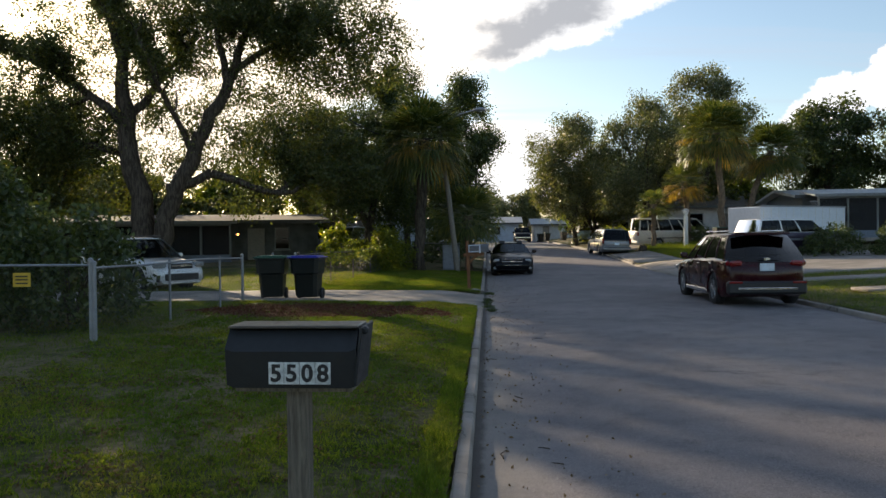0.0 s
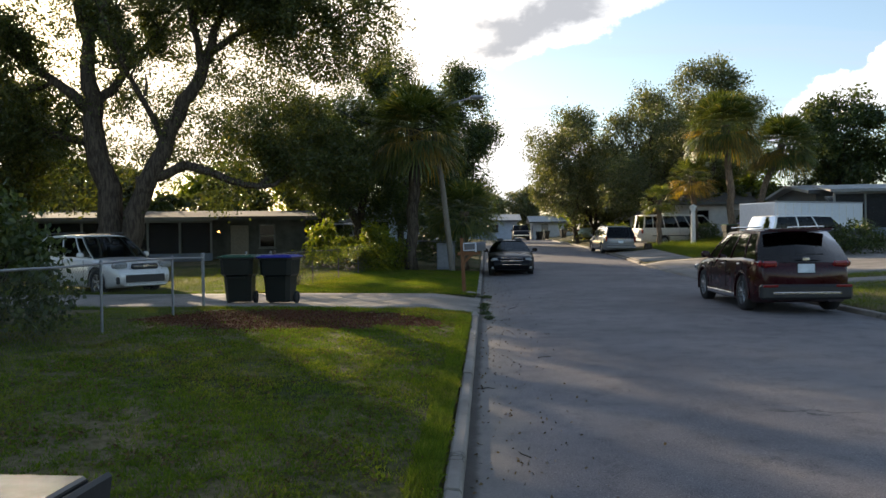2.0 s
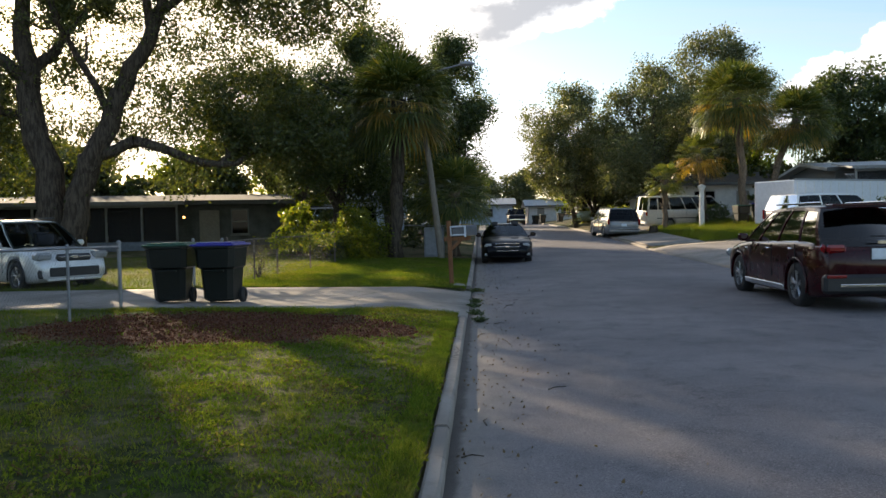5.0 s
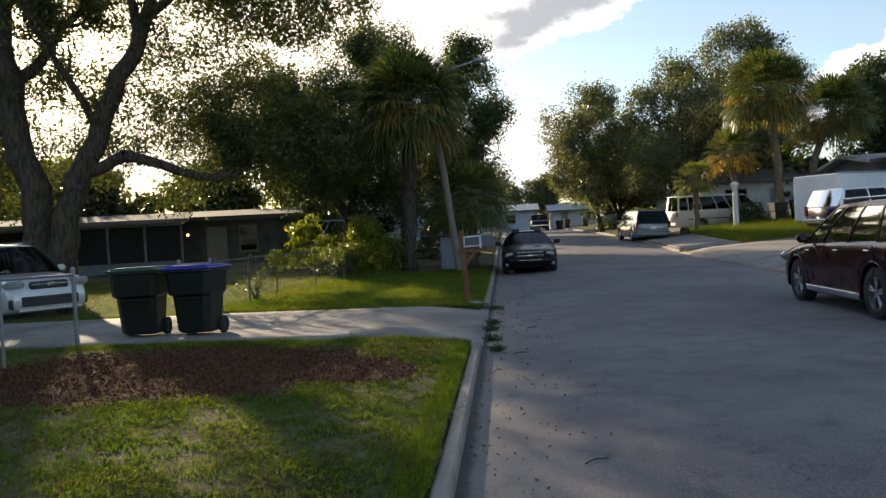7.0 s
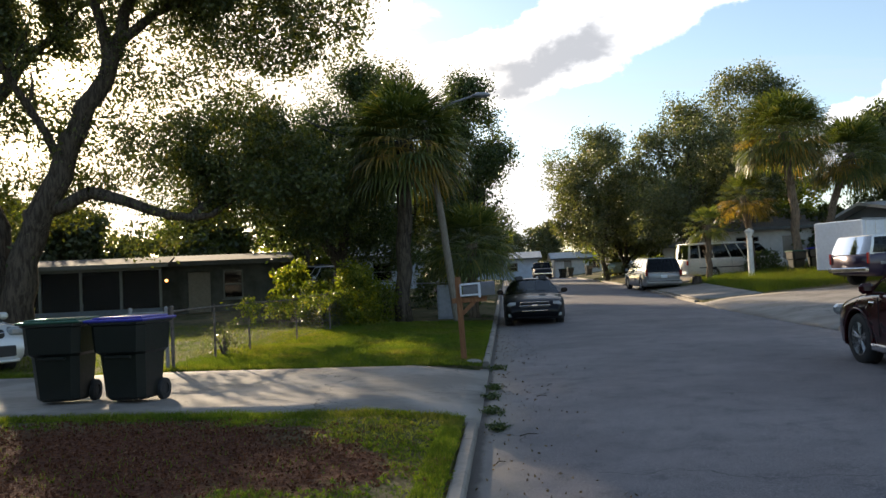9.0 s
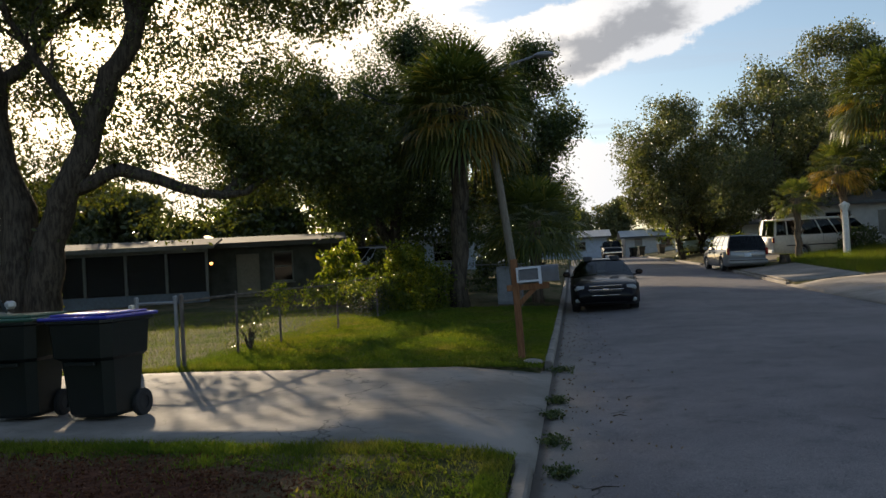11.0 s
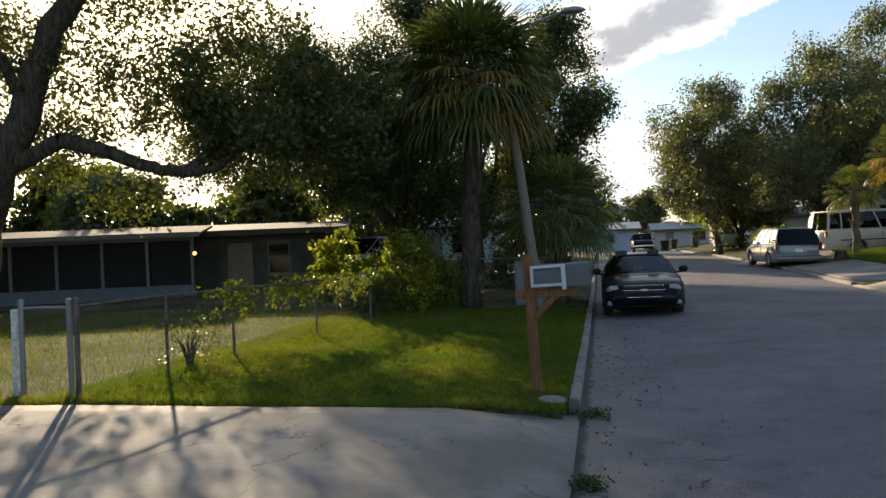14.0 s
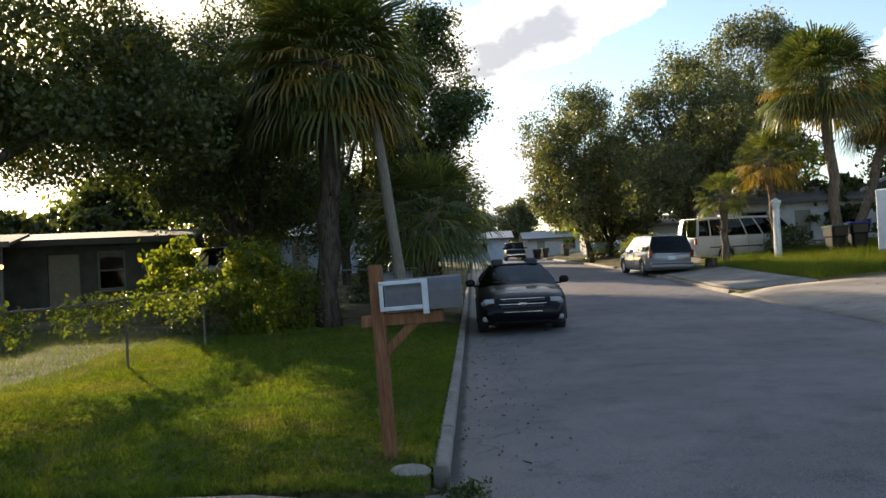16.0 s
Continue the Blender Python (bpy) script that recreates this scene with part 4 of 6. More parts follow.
z = ground_z(-0.78, 1.8)
t = thing("letterbox", pose(-0.69, 1.66, z + 0.21, 0, 0, -2), "black metal letterbox numbered 5508 on a grey wooden post", "mailbox")
part("post", box((0, 0, 0.24), (0.092, 0.092, 1.08), 0.008), WPOST, t)
s = part("box_body", letterbox_shell(0.555, 0.24, 0.235, False), BOXM, t)
s.location = (0, 0, 0.70)
bm = bmesh.new()
rbox(bm, (0, 0.0, 0.952), (0.555, 0.20, 0.012), 0.004)
part("lid", bm, plain("lid_paint", (0.10, 0.09, 0.075), 0.35, vary=0.3), t)
part("door", box((0, 0, 0), (0.012, 0.26, 0.25), 0.02, pose(0.285, -0.01, 0.835, 0, 7, 0)), BOXM, t)
part("pull_tab", box((0.31, -0.1, 0.94), (0.03, 0.05, 0.03), 0.008), BOXM, t)
part("base_plate", box((0, 0, 0.69), (0.5, 0.19, 0.02), 0.003), WPOST, t)
for i, ch in enumerate("5508"):
    part("number_plate", box((-0.06 + i * 0.066, -0.138, 0.765), (0.064, 0.004, 0.092), 0.001, pose(0, 0, 0)), plain("number_white", (0.62, 0.64, 0.62), 0.6, vary=0.25, scale=40) if i == 0 else bpy.data.materials["number_white"], t)
    cu = bpy.data.curves.new("digit", "FONT")
    cu.body, cu.size, cu.extrude, cu.align_x, cu.offset = ch, 0.098, 0.001, "CENTER", 0.003
    ob = new("digit", cu)
    me = bpy.data.meshes.new_from_object(ob.evaluated_get(bpy.context.evaluated_depsgraph_get()))
    bpy.data.objects.remove(ob)
    ob = new("digit", me)
    me.materials.append(BLACKP)
    ob.parent = t
    ob.matrix_basis = pose(-0.06 + i * 0.066, -0.1415, 0.733, 90, 0, 0)

z = ground_z(-0.45, 22.15)
t = thing("letterbox", pose(-0.45, 22.15, z, 0, -2.0, 0), "grey plastic letterbox with a white frame on a brown wooden post", "mailbox")
part("post", box((0, 0, 0.70), (0.10, 0.10, 1.54), 0.008), RPOST, t)
part("arm", box((0.18, 0, 1.05), (0.62, 0.09, 0.09), 0.006), RPOST, t)
part("brace", box((0, 0, 0), (0.36, 0.07, 0.07), 0.006, pose(0.16, 0, 0.92, 0, -42, 0)), RPOST, t)
b = part("box_body", letterbox_shell(0.56, 0.21, 0.24, True), plain("grey_box", (0.10, 0.10, 0.11), 0.45), t, smooth=False)
b.location = (0.36, 0, 1.11)
FRAME = plain("frame_white", (0.55, 0.57, 0.62), 0.5)
for c, s3 in (((0.20, -0.115, 1.325), (0.34, 0.02, 0.03)), ((0.20, -0.115, 1.135), (0.34, 0.02, 0.03)), ((0.045, -0.115, 1.23), (0.03, 0.02, 0.19)), ((0.37, -0.115, 1.21), (0.045, 0.03, 0.26))):
    part("frame_strip", box(c, s3, 0.004), FRAME, t)


# wheeled bins
def wheelie_bin(m, lid, label):
    t = thing("wheeled_bin", m, label, "bin", "wheeled bins on the verge")
    bm = bmesh.new()
    rings = []
    for zz, w, d, yo in ((0.06, 0.50, 0.46, 0.02), (0.10, 0.54, 0.52, 0.0), (0.62, 0.60, 0.62, 0.0), (0.66, 0.68, 0.70, -0.02), (0.98, 0.72, 0.74, -0.02), (1.0, 0.77, 0.80, -0.02), (1.03, 0.77, 0.80, -0.02)):
        c = 0.08
        pts = [(-w / 2 + c, -d / 2), (w / 2 - c, -d / 2), (w / 2, -d / 2 + c), (w / 2, d / 2 - c), (w / 2 - c, d / 2), (-w / 2 + c, d / 2), (-w / 2, d / 2 - c), (-w / 2, -d / 2 + c)]
        rings.append([bm.verts.new((x, y + yo, zz)) for x, y in pts])
    for a, b in zip(rings, rings[1:]):
        for k in range(8):
            bm.faces.new((a[k], a[(k + 1) % 8], b[(k + 1) % 8], b[k]))
    bm.faces.new(rings[0][::-1])
    bm.faces.new(rings[-1])
    part("body", bm, BIN, t)
    bm = bmesh.new()
    rbox(bm, (0, -0.02, 1.045), (0.80, 0.84, 0.035), 0.015)
    rbox(bm, (0, -0.02, 1.072), (0.66, 0.66, 0.03), 0.014)
    part("lid", bm, lid, t)
    part("handle_bar", tube(bmesh.new(), [(-0.3, 0.42, 1.0), (0.3, 0.42, 1.0)], 0.018, 8), BIN, t)
    part("lift_bar", box((0, -0.33, 0.60), (0.34, 0.04, 0.04), 0.01), BIN, t)
    for s in (-1, 1):
        hub = new("wheel")
        hub.parent = t
        hub.location = (s * 0.29, 0.2, 0.14)
        bm = bmesh.new()
        lathe(bm, [(0.07, -0.035), (0.13, -0.035), (0.14, -0.02), (0.14, 0.02), (0.13, 0.035), (0.07, 0.035), (0.07, -0.035)], 18, "x")
        part("tyre", bm, RUBBER, hub)
        bm = bmesh.new()
        lathe(bm, [(0.001, -0.02), (0.075, -0.02), (0.075, 0.02), (0.001, 0.02)], 14, "x")
        part("wheel_disc", bm, BLACKP, hub)
    part("axle", tube(bmesh.new(), [(-0.3, 0.2, 0.14), (0.3, 0.2, 0.14)], 0.012, 6), GALV, t)
    bm = bmesh.new()
    rbox(bm, (0.342, -0.12, 0.82), (0.01, 0.15, 0.10), 0.002)
    rbox(bm, (0.344, -0.10, 0.88), (0.008, 0.09, 0.05), 0.002)
    part("sticker", bm, PLATE, t)
    return t


def gpose(x, y, rz=0, dz=0.0, rx=0, ry=0):
    return pose(x, y, ground_z(x, y) + dz, rx, ry, rz)


wheelie_bin(gpose(-5.27, 17.85, 4, 0.03), BIN_GREEN, "black wheeled bin with a dark green lid beside the driveway")
wheelie_bin(gpose(-4.37, 17.85, -5, 0.03), BIN_BLUE, "black wheeled bin with a bright blue lid beside the driveway")
wheelie_bin(gpose(14.3, 47.5, 10), BIN_GREEN, "black wheeled bin with a dark lid across the street")
wheelie_bin(gpose(15.25, 47.7, -8), BIN_BLUE, "black wheeled bin with a blue lid across the street")
for x, y in ((6.6, 96.5), (7.6, 99.0), (9.2, 94.0)):
    wheelie_bin(gpose(x, y, 20), BIN_GREEN, "dark wheeled bin at the end of the street")


# vehicles
KIA = dict(L=4.8, W=1.89, H=1.69, r=0.37, paint=P_MAROON, line=[(-2.4, 0.95), (-2.2, 1.08), (-1.4, 1.10), (1.0, 1.04), (1.5, 1.0), (2.1, 0.88), (2.4, 0.66)],
           cabin=(-2.28, -1.78, 0.25, 1.22), pillars=[0.24, 0.52, 0.80], doors=[0.24, 0.54, 0.86], wheels=(-1.45, 1.42), rocker=CHROME, arch=P_MAROON, roofw=0.70, rows=3, handle=CHROME, bits=[
    ("roof_rail", (0.62, -0.75, 1.71), (0.04, 1.9, 0.035), CHROME, 0.012, True),
    ("tail_lamp", (0.67, -2.345, 0.98), (0.30, 0.12, 0.13), RED_LAMP, 0.04, True), ("tail_lamp_outer", (0.838, -2.20, 0.99), (0.09, 0.30, 0.13), RED_LAMP, 0.04, True),
    ("number_plate", (0, -2.41, 0.90), (0.32, 0.012, 0.17), PLATE, 0.004, False), ("plate_frame", (0, -2.403, 0.90), (0.35, 0.012, 0.20), BLACKP, 0.004, False),
    ("bumper", (0, -2.36, 0.44), (1.76, 0.18, 0.30), BLACKP, 0.05, False), ("bumper_trim", (0, -2.46, 0.42), (1.3, 0.02, 0.05), CHROME, 0.01, False),
    ("rear_reflector", (0.7, -2.455, 0.56), (0.3, 0.02, 0.05), RED_LAMP, 0.01, True), ("spoiler", (0, -1.98, 1.66), (1.24, 0.28, 0.04), P_MAROON, 0.015, False),
    ("rear_wiper", (0.1, -2.33, 1.17), (0.5, 0.02, 0.02), BLACKP, 0.005, False), ("headlamp", (0.74, 2.27, 0.76), (0.34, 0.2, 0.16), CLEAR_LAMP, 0.05, True), ("badge", (0, -2.40, 1.08), (0.14, 0.012, 0.06), CHROME, 0.02, False)])
car("suv", pose(6.36, 18.78, road_z(6.36, 18.78), 0, 0, 0), KIA, "dark maroon SUV with chrome trim parked beside the kerb", "car")
MAL = dict(L=4.85, W=1.785, H=1.41, r=0.33, paint=P_BLACK, line=[(-2.42, 0.85), (-2.2, 1.02), (-1.3, 1.02), (0.6, 0.95), (1.2, 0.90), (1.9, 0.80), (2.25, 0.70), (2.42, 0.56)],
           cabin=(-2.0, -1.05, 0.05, 1.12), pillars=[0.42, 0.80], doors=[0.42, 0.88], wheels=(-1.42, 1.42), roofw=0.64, clearscreen=True, clear=0.17, tuck=0.22, bits=[
    ("headlamp", (0.64, 2.20, 0.62), (0.32, 0.26, 0.17), CLEAR_LAMP, 0.07, True), ("grille", (0, 2.37, 0.66), (0.86, 0.10, 0.08), BLACKP, 0.03, False),
    ("grille", (0, 2.385, 0.52), (0.86, 0.08, 0.13), BLACKP, 0.03, False), ("grille_trim", (0, 2.42, 0.595), (0.92, 0.03, 0.022), CHROME, 0.01, False),
    ("grille_trim", (0, 2.41, 0.70), (0.86, 0.03, 0.018), CHROME, 0.006, False), ("grille_trim", (0, 2.42, 0.445), (0.74, 0.03, 0.02), CHROME, 0.006, False), ("badge", (0, 2.445, 0.60), (0.16, 0.02, 0.055), CHROME, 0.02, False),
    ("lower_intake", (0, 2.39, 0.30), (1.1, 0.06, 0.12), BLACKP, 0.03, False), ("fog_lamp", (0.72, 2.33, 0.32), (0.14, 0.06, 0.1), CLEAR_LAMP, 0.03, True),
    ("tail_lamp", (0.72, -2.3, 0.85), (0.28, 0.2, 0.16), RED_LAMP, 0.04, True), ("wiper", (0.25, 1.02, 1.0), (0.55, 0.02, 0.015), BLACKP, 0.004, True)])
car("sedan", pose(1.14, 33.9, road_z(1.14, 33.9) - 0.05, 0.4, 0, 180), MAL, "black saloon with a chrome grille parked facing the walker", "car")
VILLAGER = dict(L=4.75, W=1.86, H=1.68, r=0.33, paint=P_SILVER, line=[(-2.37, 0.85), (-2.3, 0.98), (-1.5, 1.02), (1.0, 0.97), (1.5, 0.94), (2.1, 0.80), (2.37, 0.62)],
                cabin=(-2.32, -2.05, 0.35, 1.45), pillars=[0.30, 0.55, 0.78], doors=[0.55, 0.82], wheels=(-1.35, 1.4), roofw=0.76, rows=3, bits=[
    ("tail_lamp", (0.86, -2.30, 0.90), (0.12, 0.12, 0.32), RED_LAMP, 0.03, True), ("number_plate", (0, -2.39, 0.72), (0.31, 0.012, 0.15), PLATE, 0.004, False),
    ("bumper", (0, -2.37, 0.44), (1.78, 0.16, 0.22), P_SILVER, 0.05, False), ("bumper_strip", (0, -2.455, 0.50), (1.7, 0.02, 0.04), BLACKP, 0.01, False),
    ("tail_trim", (0, -2.375, 0.9), (1.3, 0.02, 0.04), CHROME, 0.01, False), ("roof_rail", (0.6, -0.8, 1.70), (0.03, 1.8, 0.03), BLACKP, 0.01, True)])
car("minivan", pose(7.95, 50.7, base(50.7) + 0.06, 1.0, 1.5, 5), VILLAGER, "silver minivan with dark rear glass parked half on the grass", "car")
VAN = dict(L=5.9, W=2.02, H=2.08, r=0.36, paint=P_CREAM, line=[(-2.95, 1.2), (-2.8, 1.24), (1.6, 1.24), (2.1, 1.16), (2.7, 1.02), (2.95, 0.85)],
           cabin=(-2.92, -2.82, 1.25, 2.05), pillars=[0.14, 0.30, 0.50, 0.66, 0.82], doors=[0.5, 0.66, 0.86], wheels=(-1.5, 2.0), roofw=0.82, rows=4, tuck=0.08, spokes=8, clear=0.3, bits=[
    ("tail_lamp", (0.90, -2.93, 1.0), (0.14, 0.1, 0.26), RED_LAMP, 0.02, True), ("bumper", (0, -2.98, 0.45), (1.9, 0.12, 0.16), WHITE, 0.03, False),
    ("number_plate", (0, -3.0, 0.72), (0.31, 0.012, 0.15), PLATE, 0.004, False), ("roof_vent", (0.0, -1.0, 2.13), (0.5, 0.5, 0.09), WHITE, 0.03, False),
    ("side_strip", (1.005, -0.5, 0.72), (0.02, 3.6, 0.05), BLACKP, 0.008, True), ("gutter_rail", (0.86, -0.8, 2.01), (0.05, 4.0, 0.03), WHITE, 0.01, True)])
car("passenger_van", pose(12.9, 53.6, ground_z(12.3, 53.6) - 0.22, 0, 2, -79), VAN, "old cream passenger van with dark side windows on a driveway", "van")
SUB = dict(L=4.6, W=1.80, H=1.70, r=0.35, paint=P_WHITE, line=[(-2.3, 0.95), (-2.2, 1.06), (0.8, 1.02), (1.2, 1.0), (2.0, 0.92), (2.3, 0.70)],
           cabin=(-2.2, -1.9, 0.25, 1.15), pillars=[0.24, 0.52, 0.82], doors=[0.52, 0.86], wheels=(-1.32, 1.32), roofw=0.74, mirror=P_WHITE, clearscreen=True, arch=BLACKP, bits=[
    ("roof_rail", (0.60, -0.7, 1.72), (0.04, 1.9, 0.04), BLACKP, 0.012, True), ("grille", (0, 2.25, 0.78), (0.80, 0.12, 0.17), BLACKP, 0.04, False),
    ("grille_trim", (0, 2.315, 0.80), (0.78, 0.02, 0.03), CHROME, 0.008, False), ("badge", (0, 2.325, 0.80), (0.16, 0.02, 0.08), CHROME, 0.03, False),
    ("headlamp", (0.68, 2.14, 0.82), (0.38, 0.26, 0.17), CLEAR_LAMP, 0.05, True), ("lower_grille", (0, 2.29, 0.46), (1.2, 0.06, 0.22), BLACKP, 0.04, False),
    ("fog_lamp", (0.74, 2.22, 0.42), (0.16, 0.10, 0.2), BLACKP, 0.03, True), ("chin_guard", (0, 2.31, 0.28), (1.3, 0.04, 0.05), P_WHITE, 0.01, False)])
car("estate_car", gpose(-11.1, 23.2, 236, -0.06), SUB, "white compact SUV parked nose out on the lawn beyond the fence", "car")
OLD = dict(L=5.5, W=1.98, H=1.85, r=0.38, paint=P_NAVY, roofpaint=P_WHITE, line=[(-2.75, 1.15), (-2.6, 1.2), (1.0, 1.18), (1.3, 1.15), (2.5, 1.10), (2.75, 0.95)],
           cabin=(-2.7, -2.45, 0.45, 1.15), pillars=[0.36, 0.64], doors=[0.36, 0.66, 0.92], wheels=(-1.7, 1.75), roofw=0.82, clear=0.35, tuck=0.08, rows=3, bits=[
    ("tail_lamp", (0.92, -2.74, 1.0), (0.1, 0.08, 0.4), RED_LAMP, 0.02, True), ("bumper", (0, -2.82, 0.6), (1.9, 0.12, 0.16), CHROME, 0.03, False),
    ("front_bumper", (0, 2.82, 0.6), (1.9, 0.12, 0.16), CHROME, 0.03, False), ("side_strip", (0.985, 0, 0.82), (0.02, 4.6, 0.1), P_SILVER, 0.008, True)])
car("old_suv", pose(15.2, 38.4, ground_z(15, 38.4) - 0.08, 0, 0, -72), OLD, "old navy and white four wheel drive wagon on the driveway", "car")
FAR = dict(KIA, paint=P_GREEN, arch=P_GREEN, rocker=BLACKP)
car("hatchback", gpose(10.3, 76, -25, 0.02), dict(MAL, paint=P_GREEN), "pale green saloon parked on a lawn")
car("pickup", pose(4.3, 96, road_z(4.3, 96), 0, 0, 180), dict(OLD, paint=P_BLACK, roofpaint=P_BLACK), "dark four wheel drive at the end of the street")
car("hatchback", gpose(-8.8, 44.5, 150, 0.02), dict(SUB, paint=P_SILVER), "silver car parked behind the hedge")
car("hatchback", gpose(-2.6, 52.0, 180, 0.02), dict(MAL, paint=P_SILVER), "silver saloon behind the palm trees")

# box trailer
x, y = 16.5, 42.6
t = thing("box_trailer", pose(x, y, ground_z(x, y) - 0.2, 0, 0, 30), "tall white box trailer with a grey roof edge", "trailer")
TR = plain("trailer_skin", (0.60, 0.64, 0.70), 0.4, vary=0.06)
part("body", box((0, 0, 1.35), (6.6, 2.2, 1.95), 0.04), TR, t)
for i in range(12):
    part("side_rib", box((-3.1 + i * 0.565, -1.105, 1.35), (0.03, 0.02, 1.85), 0.005), WHITE, t)
part("roof_edge", box((0, -1.10, 2.34), (6.62, 0.05, 0.07), 0.01), GALV, t)
part("bottom_edge", box((0, -1.10, 0.40), (6.62, 0.05, 0.10), 0.01), GALV, t)
for xx in (-0.5, 0.45):
    for s in (-1, 1):
        bm = bmesh.new()
        lathe(bm, [(0.001, -0.08), (0.3, -0.08), (0.33, -0.05), (0.33, 0.05), (0.3, 0.08), (0.001, 0.08)], 20, "x", pose(xx, s * 1.05, 0.33, 0, 0, 90))
        part("wheel", bm, RUBBER, t)

# street lamp and lamp posts
POLE = make_wood("pole_wood", (0.13, 0.11, 0.09), (0.25, 0.22, 0.18))
x, y = -1.2, 32.9
z = ground_z(x, y)
t = thing("street_lamp", pose(x, y, z), "leaning grey wooden pole with a curved arm and street lamp", "street lamp")
part("pole", tube(bmesh.new(), [(0, 0, -0.2), (-0.38, 0, 3.4), (-0.8, 0, 6.5)], [0.13, 0.11, 0.09], 12), POLE, t)
pts = [(-0.78, -0.05, 6.3), (-0.45, -0.1, 6.55), (0.15, -0.15, 6.85), (0.8, -0.2, 7.0)]
part("arm", tube(bmesh.new(), pts, 0.03, 8), GALV, t)
bm = bmesh.new()
lathe(bm, [(0.001, -0.06), (0.10, -0.05), (0.15, 0.0), (0.13, 0.05), (0.06, 0.10), (0.001, 0.11)], 14, "z", pose(1.05, -0.2, 7.0) @ Matrix.Diagonal((2.1, 1, 1, 1)))
part("lamp_head", bm, GALV, t, smooth=True)
part("pole_cap", tube(bmesh.new(), [(-0.8, 0, 6.5), (-0.8, 0, 6.62)], [0.13, 0.08], 10), plain("rag", (0.05, 0.03, 0.02), 0.9), t)


def wire(a, b, sag, r, label):
    a, b = Vector(a), Vector(b)
    t = thing("overhead_cable", Matrix.Translation(a), label, "cable")
    pts = []
    for i in range(17):
        p = a.lerp(b, i / 16)
        p.z -= sag * 4 * (i / 16) * (1 - i / 16)
        pts.append(p - a)
    part("wire", tube(bmesh.new(), pts, r, 5), BLACKP, t)


wire((-1.82, 32.6, z + 5.9), (-6.2, 34.5, z + 7.0), 0.5, 0.02, "slack pale cable from the street lamp pole into the trees")

x, y = 12.5, 48.6
t = thing("gate_lamp", gpose(x, y), "white painted lantern post on a lawn", "lamp post")
part("post", tube(bmesh.new(), [(0, 0, -0.1), (0, 0, 0.3), (0, 0, 1.95)], [0.18, 0.15, 0.13], 10), WHITE, t)
part("lantern", lathe(bmesh.new(), [(0.09, 1.95), (0.23, 2.25), (0.23, 2.3), (0.06, 2.4), (0.001, 2.43)], 8), WHITE, t)
t = thing("far_pole", gpose(10.5, 88), "slim grey utility pole by the end houses", "pole")
part("pole", tube(bmesh.new(), [(0, 0, -0.1), (0, 0, 7.5)], [0.14, 0.1], 8), POLE, t)
part("cross_arm", box((0, 0, 7.1), (1.8, 0.1, 0.1), 0.01), POLE, t)
t = thing("utility_cabinet", gpose(-1.55, 34.2), "grey metal utility box by the palm", "utility box")
part("cabinet", box((0, 0, 0.55), (0.75, 0.5, 1.15), 0.03), plain("cabinet_grey", (0.20, 0.21, 0.24), 0.6), t)
part("cabinet_door", box((0, -0.255, 0.55), (0.62, 0.02, 0.95), 0.01), plain("cabinet_door", (0.23, 0.24, 0.27), 0.6), t)


